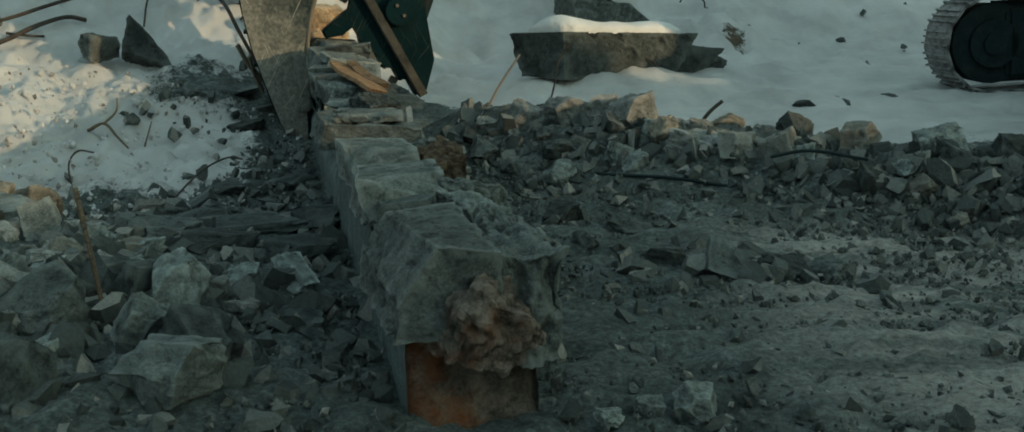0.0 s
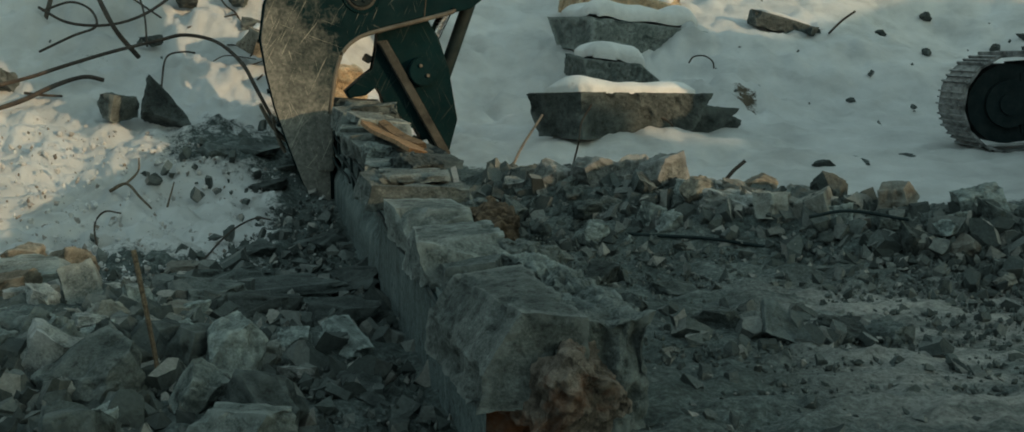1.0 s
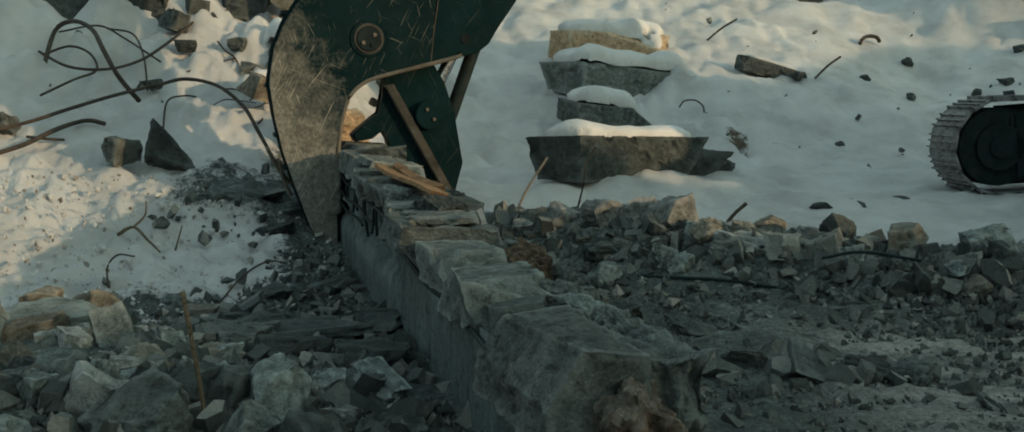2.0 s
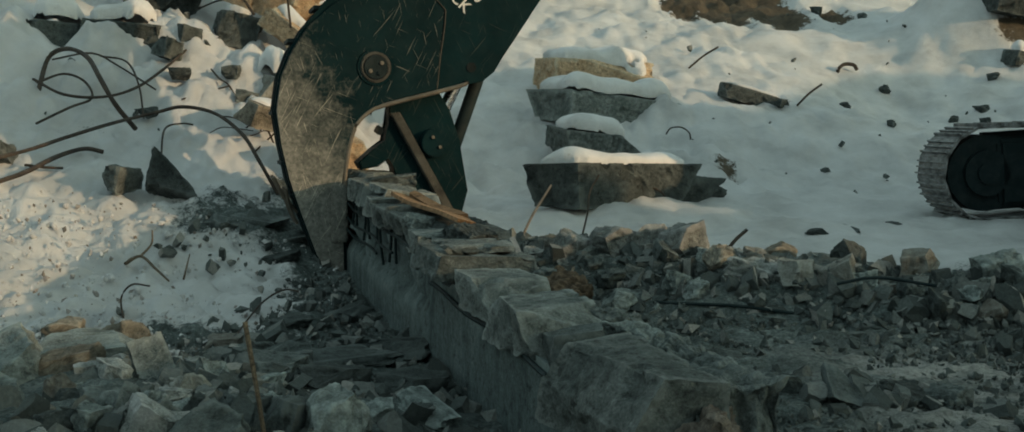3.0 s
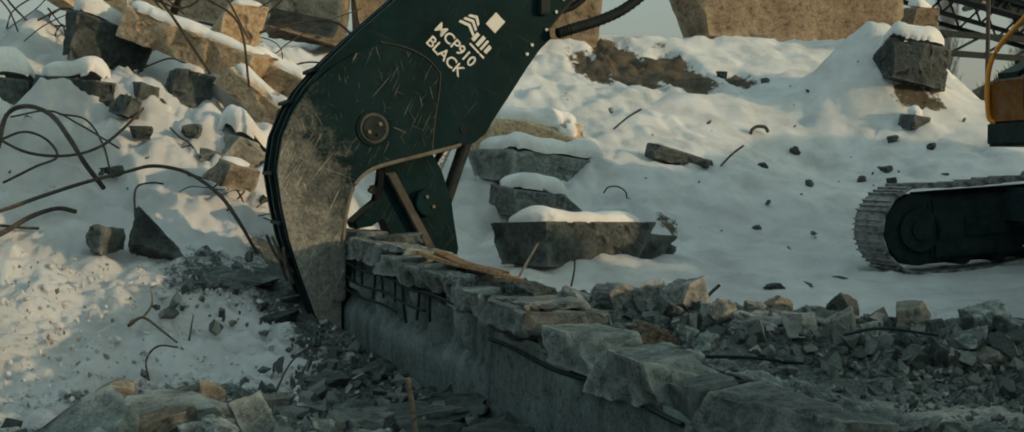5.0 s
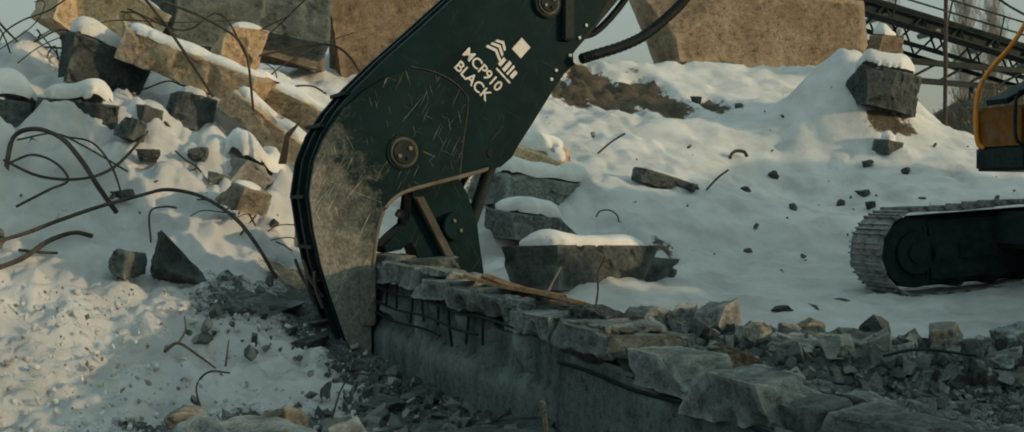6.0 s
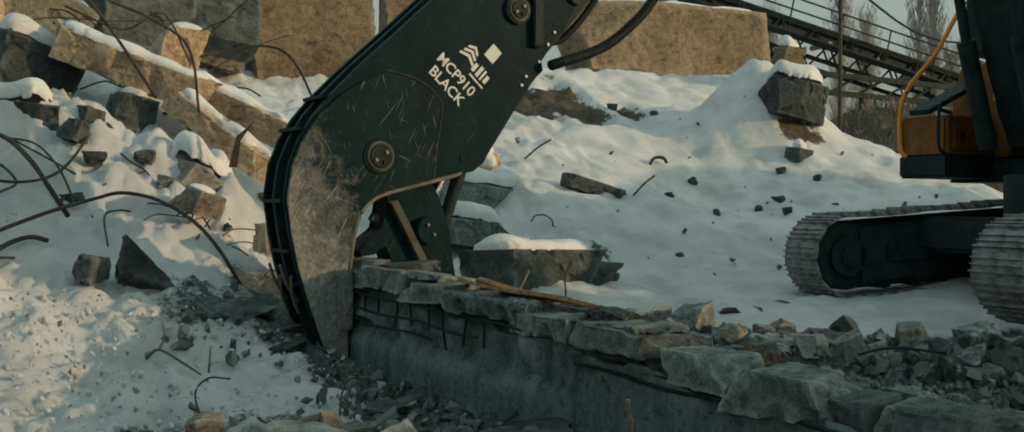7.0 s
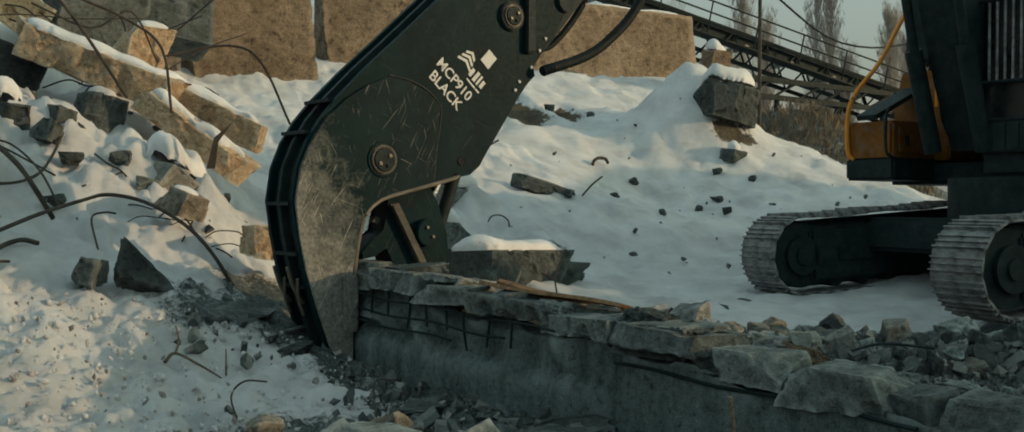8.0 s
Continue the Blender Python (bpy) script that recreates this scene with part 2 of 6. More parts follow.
def part(name, bm, material, parent=None, label="", m=None, angle=35):
    """Links a bmesh (or a finished mesh) as one mesh object under a thing or a part."""
    ob = new(name, bm if isinstance(bm, bpy.types.Mesh) else mesh_of(name, bm, material, angle))
    if m is not None:
        ob.matrix_basis = m
    ob.parent = parent
    return tagged(ob, label)


def empty(name, m, label, category, group="", kind=""):
    ob = new(name)
    ob.empty_display_size = 0.1
    ob.matrix_basis = m
    return tagged(ob, label, category, group, kind)


def box(bm, x0, x1, y0, y1, z0, z1, bevel=0.0, m=None):
    made = bmesh.ops.create_cube(bm, size=1)["verts"]
    mm = Matrix.Translation(((x0 + x1) / 2, (y0 + y1) / 2, (z0 + z1) / 2)) @ Matrix.Diagonal((x1 - x0, y1 - y0, z1 - z0, 1))
    bmesh.ops.transform(bm, matrix=mm, verts=made)
    if bevel:
        edges = list({e for v in made for e in v.link_edges})
        made = list({v for f in bmesh.ops.bevel(bm, geom=edges, offset=bevel, segments=2, affect="EDGES")["faces"] for v in f.verts} | {v for v in made if v.is_valid})
    if m is not None:
        bmesh.ops.transform(bm, matrix=m, verts=made)
    return bm


def rod(bm, a, b, r, sides=10, r2=None):
    a, b = Vector(a), Vector(b)
    made = bmesh.ops.create_cone(bm, cap_ends=True, segments=sides, radius1=r, radius2=r if r2 is None else r2, depth=(b - a).length)["verts"]
    bmesh.ops.transform(bm, matrix=Matrix.Translation((a + b) / 2) @ (b - a).to_track_quat("Z", "Y").to_matrix().to_4x4(), verts=made)
    return bm


def smooth_line(points, steps=5):
    """A Catmull-Rom line through the points."""
    p = [Vector(q) for q in points]
    p = [p[0] * 2 - p[1]] + p + [p[-1] * 2 - p[-2]]
    out = []
    for i in range(1, len(p) - 2):
        for k in range(steps):
            f = k / steps
            a, b, c, d = p[i - 1:i + 3]
            out.append(0.5 * ((2 * b) + (c - a) * f + (2 * a - 5 * b + 4 * c - d) * f * f + (3 * b - a - 3 * c + d) * f ** 3))
    return out + [p[-2]]


def tube(bm, points, r, sides=6, r2=None, ridges=0.0):
    """A round bar along a line, tapering from r to r2."""
    r2 = r if r2 is None else r2
    rings = []
    for i, p in enumerate(points):
        way = (points[min(i + 1, len(points) - 1)] - points[max(i - 1, 0)]).normalized()
        side = way.cross(Vector((0.13, 0.27, 1)) if abs(way.z) < 0.9 else Vector((1, 0.1, 0))).normalized()
        up = side.cross(way)
        rr = (r + (r2 - r) * i / (len(points) - 1)) * (1 + (ridges if i % 2 else 0))
        rings.append([bm.verts.new(p + (side * math.cos(a) + up * math.sin(a)) * rr) for a in [2 * math.pi * k / sides for k in range(sides)]])
    for a, b in zip(rings, rings[1:]):
        for k in range(sides):
            bm.faces.new((a[k], a[(k + 1) % sides], b[(k + 1) % sides], b[k]))
    bm.faces.new(rings[0]), bm.faces.new(rings[-1])
    return bm


def plate(bm, outline, y0, y1, bevel=0.0):
    """A plate cut to an outline in x and z, from y0 to y1."""
    n0 = len(bm.verts)
    low = [bm.verts.new((x, y0, z)) for x, z in outline]
    high = [bm.verts.new((x, y1, z)) for x, z in outline]
    bm.faces.new(low), bm.faces.new(list(reversed(high)))
    for i in range(len(outline)):
        j = (i + 1) % len(outline)
        bm.faces.new((low[j], low[i], high[i], high[j]))
    if bevel:
        rims = [e for e in bm.edges if (e.verts[0] in low and e.verts[1] in low) or (e.verts[0] in high and e.verts[1] in high)]
        bmesh.ops.bevel(bm, geom=rims, offset=bevel, segments=2, affect="EDGES")
    return bm


def chunk_mesh(name, seed, material, dims=(1, 1, 1), cuts=9, detail=3, rough=0.046, keep=0.32, jitter=0.14):
    """An angular broken lump: a block with corners knocked off along random planes, its faces roughened."""
    rnd = random.Random(seed)
    bm = bmesh.new()
    bmesh.ops.create_cube(bm, size=1)
    for v in bm.verts:
        v.co += Vector([rnd.uniform(-jitter, jitter) for _ in range(3)])
    for _ in range(cuts):
        n = Vector([rnd.gauss(0, 1) for _ in range(3)]).normalized()
        bmesh.ops.bisect_plane(bm, geom=bm.verts[:] + bm.edges[:] + bm.faces[:], plane_co=n * rnd.uniform(keep, keep + 0.2), plane_no=n, clear_outer=True)
        bmesh.ops.holes_fill(bm, edges=[e for e in bm.edges if e.is_boundary], sides=0)
    bmesh.ops.triangulate(bm, faces=bm.faces)
    for _ in range(detail):
        bmesh.ops.subdivide_edges(bm, edges=bm.edges[:], cuts=1, use_grid_fill=True)
    bmesh.ops.transform(bm, matrix=Matrix.Diagonal((*dims, 1)), verts=bm.verts)
    off = Vector((seed * 3.7, seed * 1.3, 0))
    unit = (dims[0] * dims[1] * dims[2]) ** (1 / 3)
    bm.normal_update()
    for v in bm.verts:
        q = v.co / unit
        k = noise.fractal(q * 2.2 + off, 0.9, 2.0, 4) * 1.7 + noise.noise(q * 8 + off) * 0.7 + noise.noise(q * 19 + off) * 0.45
        k -= max(0.0, noise.noise(q * 4.5 + off * 1.7) - 0.25) * 2.5
        v.co += v.normal * k * rough * unit
    return mesh_of(name, bm, material, 28)


def split_block(name, seed, material, dims, step=0.03, amp=1.0, cuts=2):
    """A piece split from a course of concrete: flat top, broken sides that draw in a little, chipped rims."""
    rnd = random.Random(seed * 7 + 1)
    bm = bmesh.new()
    bmesh.ops.create_cube(bm, size=1)
    for v in bm.verts:
        v.co.x += rnd.uniform(-0.10, 0.10)
        v.co.y += rnd.uniform(-0.07, 0.07)
        v.co.z += rnd.uniform(-0.10, 0.10)
    for _ in range(cuts):
        a = rnd.uniform(0, 6.283)
        n = Vector((math.cos(a), math.sin(a), rnd.uniform(-0.3, 0.8))).normalized()
        bmesh.ops.bisect_plane(bm, geom=bm.verts[:] + bm.edges[:] + bm.faces[:], plane_co=n * rnd.uniform(0.44, 0.58), plane_no=n, clear_outer=True)
        bmesh.ops.holes_fill(bm, edges=[e for e in bm.edges if e.is_boundary], sides=0)
    bmesh.ops.transform(bm, matrix=Matrix.Diagonal((*dims, 1)), verts=bm.verts)
    bmesh.ops.triangulate(bm, faces=bm.faces)
    while max(e.calc_length() for e in bm.edges) > step * 1.15 and len(bm.verts) < 6000:
        bmesh.ops.subdivide_edges(bm, edges=[e for e in bm.edges if e.calc_length() > step], cuts=1)
        bmesh.ops.triangulate(bm, faces=bm.faces)
    off = Vector((seed * 2.9, seed * 1.7, 0))
    bm.normal_update()
    for v in bm.verts:
        q = v.co / amp
        side = 1.0 - 0.55 * max(0.0, v.normal.z)
        k = 0.008 * noise.fractal(q * 6 + off, 0.9, 2.0, 4) + 0.007 * noise.noise(q * 24 + off) + 0.007 * noise.noise(q * 60 + off)
        chip = min(0.020, max(0.0, noise.noise(q * 7 + off * 1.7) - 0.22) * 0.16)
        v.co += v.normal * (k * side - chip) * amp
    return mesh_of(name, bm, material, 30)


def smoothstep(a, b, x):
    f = np.clip((np.asarray(x, float) - a) / (b - a), 0, 1)
    return f * f * (3 - 2 * f)


# ---- the lie of the land ----
def to_ridge(x, y):
    """Distance from the low ridge of rubble, and the way along it."""
    ax, ay, bx, by = -0.30, 8.10, 3.5, 5.55
    f = np.clip(((x - ax) * (bx - ax) + (y - ay) * (by - ay)) / ((bx - ax) ** 2 + (by - ay) ** 2), 0, 1)
    return np.hypot(x - ax - f * (bx - ax), y - ay - f * (by - ay)), f


def land(x, y):
    """Height of the ground, without its small roughness."""
    x, y = np.asarray(x, float), np.asarray(y, float)
    back = np.interp(y, [0, 6, 8, 10.5, 12.6, 13.6, 15, 18, 21, 23, 26, 32, 60], [0, 0, 0.05, 0.27, 0.38, 0.7, 1.4, 2.45, 3.4, 4.35, 4.6, 3.2, 1.5])
    back = 0.3 * np.minimum(back, 1) + (back - 0.3 * np.minimum(back, 1)) * (1 - 0.82 * smoothstep(10, 17, x))
    s = y + 0.5 * (-np.clip(x, -6, 0) - 2.5)
    bank = np.interp(s, [6.5, 7.6, 8.5, 10.2, 12.1, 13.75, 16, 20, 24, 60], [0.03, 0.11, 0.38, 0.88, 1.75, 2.5, 3.1, 3.6, 4.0, 4.0])
    w = smoothstep(-0.4, -2.6, x)
    z = back * (1 - w) + bank * w
    z = z + 0.14 * np.exp(-((x + 2.0) / 0.9) ** 2 - ((y - 4.3) / 1.0) ** 2)
    d, f = to_ridge(x, y)
    z = z + 0.27 * np.exp(-(d / 0.42) ** 2)
    z = z + 1.5 * np.exp(-((x - 8.5) / 1.05) ** 2 - ((y - 18.8) / 0.85) ** 2) + 0.5 * np.exp(-((x - 11.5) / 0.9) ** 2 - ((y - 22.3) / 0.9) ** 2)
    z = z + 0.28 * np.exp(-((x - 0.9) / 1.1) ** 2 - ((y - 11.75) / 0.5) ** 2) + 0.32 * np.exp(-((x - 2.35) / 0.6) ** 2 - ((y - 12.9) / 0.7) ** 2)
    # the hollow right of the stacked blocks, and the rise beneath the machine
    z = z - 0.55 * np.exp(-((x - 6.4) / 1.7) ** 2 - ((y - 16.4) / 1.7) ** 2)
    z = z + 0.27 * smoothstep(4.2, 7.8, x) * smoothstep(5.5, 7.0, y) * smoothstep(13.5, 12.0, y)
    z = z + 0.20 * np.exp(-((x + 3.2) / 1.3) ** 2 - ((y - 11.9) / 0.75) ** 2)
    z = z + 0.15 * np.exp(-((x - 0.9) / 1.2) ** 2 - ((y - 10.7) / 0.6) ** 2)
    mound = 3.6 * np.exp(-((x - 19) / 4.0) ** 2 - ((y - 29) / 3.5) ** 2)
    return z + mound


def lie(x, y):
    return float(land(x, y))


def build_ground():
    def axis(*spans):
        out = []
        for a, b, n in spans:
            out += list(np.linspace(a, b, n, endpoint=False))
        return np.array(out + [spans[-1][1]])
    xs = axis((-3000, -300, 4), (-300, -30, 8), (-30, -7, 20), (-7, -4.5, 36), (-4.5, -1.2, 110), (-1.2, 4.5, 105), (4.5, 12, 70), (12, 40, 36), (40, 300, 8), (300, 3000, 4))
    ys = axis((-3000, -300, 4), (-300, -20, 8), (-20, 1.5, 16), (1.5, 5.0, 70), (5.0, 9.4, 145), (9.4, 12, 50), (12, 26, 110), (26, 60, 30), (60, 300, 8), (300, 3000, 4))
    gx, gy = np.meshgrid(xs, ys)
    z = land(gx, gy)
    flat = np.stack([gx.ravel(), gy.ravel(), z.ravel()], 1)
    near = (np.abs(flat[:, 0]) < 45) & (np.abs(flat[:, 1]) < 65)
    d, _ = to_ridge(flat[:, 0], flat[:, 1])
    x, y = flat[:, 0], flat[:, 1]
    w = smoothstep(-1.0, -1.75, x + 0.20 * (y - 6)) * smoothstep(5.0, 6.1, y - 0.35 * (x + 2))
    behind = smoothstep(0.40, 0.8, d) * smoothstep(7.6, 8.3, y + 0.62 * np.clip(x, -1, 4)) * smoothstep(8.9, 9.8, y + 1.1 * np.clip(x, -1, 0.8))
    far = smoothstep(9.3, 10.0, y + 0.2 * x)
    snow = np.maximum(np.maximum(w, behind * (y > 5)), far)
    snow = snow - 0.24 * np.exp(-((d - 0.95) / 0.45) ** 2) * (y > 6.5)
    # trodden, muddy spots on the bank and by the hook
    snow = snow * (1 - 0.62 * np.exp(-((x + 2.35) / 0.5) ** 2 - ((y - 8.9) / 0.45) ** 2))
    snow = snow * (1 - 0.40 * np.exp(-((x + 2.35) / 0.8) ** 2 - ((y - 6.3) / 0.35) ** 2))
    snow = snow - 0.22 * smoothstep(7.6, 5.8, y) - 0.10 * smoothstep(13, 10, y) * (x < 0) - 0.05
    snow = np.where((x > 15) & (y < 40), snow * 0.35, snow)
    # bare frozen earth breaking out of the slope
    earth = np.zeros_like(x)
    for ex, ey, rx, ry, k in ((3.8, 21.2, 0.5, 1.3, 1.0), (4.55, 21.4, 0.6, 1.8, 1.3), (5.45, 20.9, 0.6, 1.5, 1.3), (6.6, 20.6, 0.45, 0.7, 0.9), (2.55, 12.75, 0.22, 0.5, 0.75), (8.9, 17.9, 0.7, 0.3, 0.8), (3.7, 15.6, 0.5, 0.14, 0.8)):
        earth = np.maximum(earth, k * np.exp(-((x - ex) / rx) ** 2 - ((y - ey) / ry) ** 2))
    pale = smoothstep(0.6, 1.6, x) * smoothstep(6.2, 5.2, y)
    for i in np.nonzero(near)[0]:
        p = Vector((x[i], y[i], 0))
        s = min(max(float(snow[i]), 0), 1)
        k = noise.fractal(p * 0.7, 1.0, 2.0, 3) * 0.05 + noise.fractal(p * 2.6 + Vector((7, 3, 0)), 0.9, 2.0, 4) * (0.028 + 0.03 * s)
        k += noise.noise(p * 9.0) * (0.012 if y[i] < 13 else 0.02)
        if x[i] < -1.2 and 5 < y[i] < 13:
            g = min(1.0, (-1.2 - x[i]) / 0.8)
            k += g * (abs(noise.noise(p * 3.4)) * 0.13 + abs(noise.noise(p * 7.5 + Vector((4, 4, 0)))) * 0.07 + abs(noise.noise(p * 15 + Vector((1, 8, 0)))) * 0.035 + noise.noise(p * 31) * 0.010 - 0.08)
        if x[i] < 0 and y[i] > 9.8:
            g = min(1.0, (y[i] - 9.8) / 1.2) * min(1.0, -x[i]) * (1.0 if y[i] < 15 else 0.4)
            k += g * (abs(noise.noise(p * 1.3 + Vector((3, 3, 0)))) * 0.42 + abs(noise.noise(p * 3.1)) * 0.16 + abs(noise.noise(p * 6.7)) * 0.05 - 0.14)
        if y[i] < 9 and s < 0.5:
            k += noise.fractal(p * 6.0, 0.8, 2.0, 5) * 0.034 + noise.noise(p * 21) * 0.008
        if y[i] > 12.5:
            k += abs(noise.noise(p * 1.1 + Vector((2, 9, 0)))) * 0.14 + abs(noise.noise(p * 2.7 + Vector((5, 1, 0)))) * 0.09 + noise.noise(p * 5.5) * 0.02 - 0.08
        if -1.0 < x[i] < 3.2 and 11.6 < y[i] < 15.8:
            g = min(1.0, (x[i] + 1.0) / 0.8, (3.2 - x[i]) / 0.8, (y[i] - 11.6) / 0.6, (15.8 - y[i]) / 0.6)
            k += g * (abs(noise.noise(p * 1.7 + Vector((6, 2, 0)))) * 0.30 + abs(noise.noise(p * 4.2)) * 0.12 + noise.noise(p * 9.5) * 0.02 - 0.07)
        if earth[i] > 0.2:
            k += (0.16 * noise.fractal(p * 3.0, 0.8, 2.0, 4) - 0.13) * float(smoothstep(0.3, 0.6, earth[i]))
        flat[i, 2] += k
    # ruts of the machine in the snow behind the rubble
    for lane in (8.3, 10.9):
        flat[:, 2] -= 0.05 * np.exp(-((y - lane) / 0.35) ** 2) * (x > 2.5) * (x < 9)
    nx, ny = len(xs), len(ys)
    idx = np.arange(nx * ny).reshape(ny, nx)
    quads = np.stack([idx[:-1, :-1], idx[:-1, 1:], idx[1:, 1:], idx[1:, :-1]], -1).reshape(-1, 4)
    me = bpy.data.meshes.new("ground")
    me.from_pydata(flat.tolist(), [], quads.tolist())
    for key, value in (("snow", snow), ("pale", pale), ("earth", earth)):
        me.attributes.new(key, "FLOAT", "POINT").data.foreach_set("value", np.clip(value, 0, 1).astype(np.float32))
    me.materials.append(GROUND)
    me.polygons.foreach_set("use_smooth", [True] * len(me.polygons))
    tagged(new("ground", me), "frozen dirt and trodden snow of a demolition site", "ground", kind="structure")
    return flat, quads


build_ground()
# an added, unseen stepped wall; its heights shape the shade over the yard
wall = bmesh.new()
for y0, y1, top in ((-40, -9, 0), (-9, -4.9, -0.45), (-4.9, -3.2, -1.27), (-3.2, -1.2, -0.55), (-1.2, 0.9, -1.25), (0.9, 2.0, -0.9), (2.0, 3.6, 0.5), (3.6, 9, -0.6)):
    box(wall, 22, 23, y0, y1, -0.5, CASTER_H + top)
part("wall_east", wall, CONCRETE)
tagged(bpy.data.objects["wall_east"], "unseen stepped wall added to shade the yard", "wall", kind="structure")


# ---- the concrete beam in the jaw ----
BEAM = Matrix.Translation((-0.30, 3.05, 0)) @ Matrix(((0.975, -0.222, 0, 0), (0.222, 0.975, 0, 0), (0, 0, 1, 0), (0, 0, 0, 1)))
# in the beam's frame x runs across it, y along it from the near broken end
BEAM_L, BEAM_W = 5.75, 0.40


def beam_top(y):
    return 0.35 + 0.062 * y + 0.03 * math.sin(y * 5.1) * math.sin(y * 2.3 + 1)


def build_beam():
    thing = empty("concrete_beam", BEAM, "broken reinforced concrete beam with a crumbled top and rusty end", "beam")
    bm = bmesh.new()
    n_len, n_up, n_across = 110, 12, 8
    rings = []
    for i in range(n_len + 1):
        y = BEAM_L * i / n_len
        top = beam_top(y)
        ring = []
        loop = [(0, k / n_up) for k in range(n_up)] + [(k / n_across, 1) for k in range(n_across)] + [(1, 1 - k / n_up) for k in range(n_up)] + [(1 - k / n_across, 0) for k in range(n_across)]
        for a, b in loop:
            p = Vector((a * BEAM_W, y, -0.05 + b * (top + 0.05)))
            q = p * 3.1
            chip = noise.fractal(q, 0.9, 2, 4)
            if b >= 1:
                p.z += 0.05 * chip - 0.02
            if b > 0.72 and a == 0:
                p.x += max(0.0, noise.noise(Vector((y * 2.2, b * 2.5, 4))) - 0.05) * 0.16 * (b - 0.6)
            if a == 0 and b > 0.4:
                p.x += 0.095 * float(smoothstep(2.3, 3.6, y)) * float(smoothstep(0.46, 0.58, b)) * min(1.0, max(0.0, 0.75 + 1.3 * noise.noise(Vector((y * 4, b * 5, 9)))))
            p.x += 0.006 * chip * (1 if a < 0.5 else 2.5)
            if i == 0 or i == n_len:
                p.y += (1 if i == 0 else -1) * (0.10 * b + 0.05 * noise.fractal(q * 2.5, 0.9, 2, 4))
            ring.append(bm.verts.new(p))
        rings.append(ring)
    n = len(rings[0])
    for a, b in zip(rings, rings[1:]):
        for k in range(n):
            bm.faces.new((a[k], a[(k + 1) % n], b[(k + 1) % n], b[k]))
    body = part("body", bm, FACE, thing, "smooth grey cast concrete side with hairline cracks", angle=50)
    # the broken end: a lumpy sheet of aggregate set 1 cm inside the rim, stained with rust
    for end, y0, way in (("near", 0.03, -1), ("far", BEAM_L - 0.03, 1)):
        bm = bmesh.new()
        nx, nz = 22, 24
        top = beam_top(abs(y0))
        grid = []
        for k in range(nz + 1):
            row = []
            for i in range(nx + 1):
                fx, fz = i / nx, k / nz
                p = Vector((fx * BEAM_W, y0, -0.05 + fz * (top + 0.05)))
                inside = min(1, 6 * min(fx, 1 - fx, 1 - fz))
                p.y += (0.10 * fz if way < 0 else -0.10 * fz) + way * inside * (0.05 * noise.fractal(p * 6, 0.8, 2, 5) + 0.035)
                row.append(bm.verts.new(p))
            grid.append(row)
        for r0, r1 in zip(grid, grid[1:]):
            for i in range(nx):
                bm.faces.new((r0[i], r0[i + 1], r1[i + 1], r1[i]))
        part("broken_end", bm, SOIL_RUST, thing, "crumbled end with orange rust stains", angle=60)
    # caps: split pieces of the crushed upper course still lying on the beam, x0 x1 y0 y1 z0 z1 lean
    caps = [(-0.03, 0.255, 0.0, 0.665, 0.235, 0.5, 2, CAP), (0.0, 0.25, 0.68, 0.93, 0.35, 0.495, -9, CONCRETE_DARK),
            (-0.035, 0.275, 0.9, 1.44, 0.36, 0.54, -2, CAP), (-0.045, 0.25, 1.47, 1.83, 0.4, 0.582, 4, CAP),
            (0.0, 0.16, 1.83, 2.06, 0.42, 0.55, 6, CONCRETE_DARK), (-0.11, 0.34, 1.9, 2.62, 0.53, 0.625, 3, CAP), (-0.04, 0.3, 2.02, 2.5, 0.62, 0.655, -3, CAP),
            (-0.01, 0.2, 2.1, 2.6, 0.46, 0.57, 3, CONCRETE_DARK), (-0.015, 0.26, 2.58, 3.3, 0.525, 0.655, -3, CAP), (0.12, 0.42, 2.75, 3.5, 0.635, 0.67, 5, CONCRETE_DARK),
            (-0.04, 0.33, 3.2, 4.02, 0.575, 0.7, 3, CAP), (-0.04, 0.18, 3.5, 3.85, 0.67, 0.735, -6, CAP), (-0.03, 0.38, 3.94, 4.74, 0.615, 0.745, -3, CAP),
            (0.06, 0.36, 4.2, 4.6, 0.735, 0.785, 7, CAP), (-0.025, 0.3, 4.64, 5.34, 0.645, 0.79, 3, CAP), (0.12, 0.42, 4.8, 5.4, 0.69, 0.83, -6, CONCRETE_DARK), (0.015, 0.38, 5.24, 5.74, 0.655, 0.84, 5, CAP)]
    for i, (x0, x1, y0, y1, z0, z1, lean, mat) in enumerate(caps):
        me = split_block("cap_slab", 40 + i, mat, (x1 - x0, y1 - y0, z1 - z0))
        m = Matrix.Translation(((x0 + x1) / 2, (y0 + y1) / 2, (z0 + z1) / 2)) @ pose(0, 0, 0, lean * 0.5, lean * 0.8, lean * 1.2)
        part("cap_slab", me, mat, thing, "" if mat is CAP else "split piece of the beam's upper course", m)
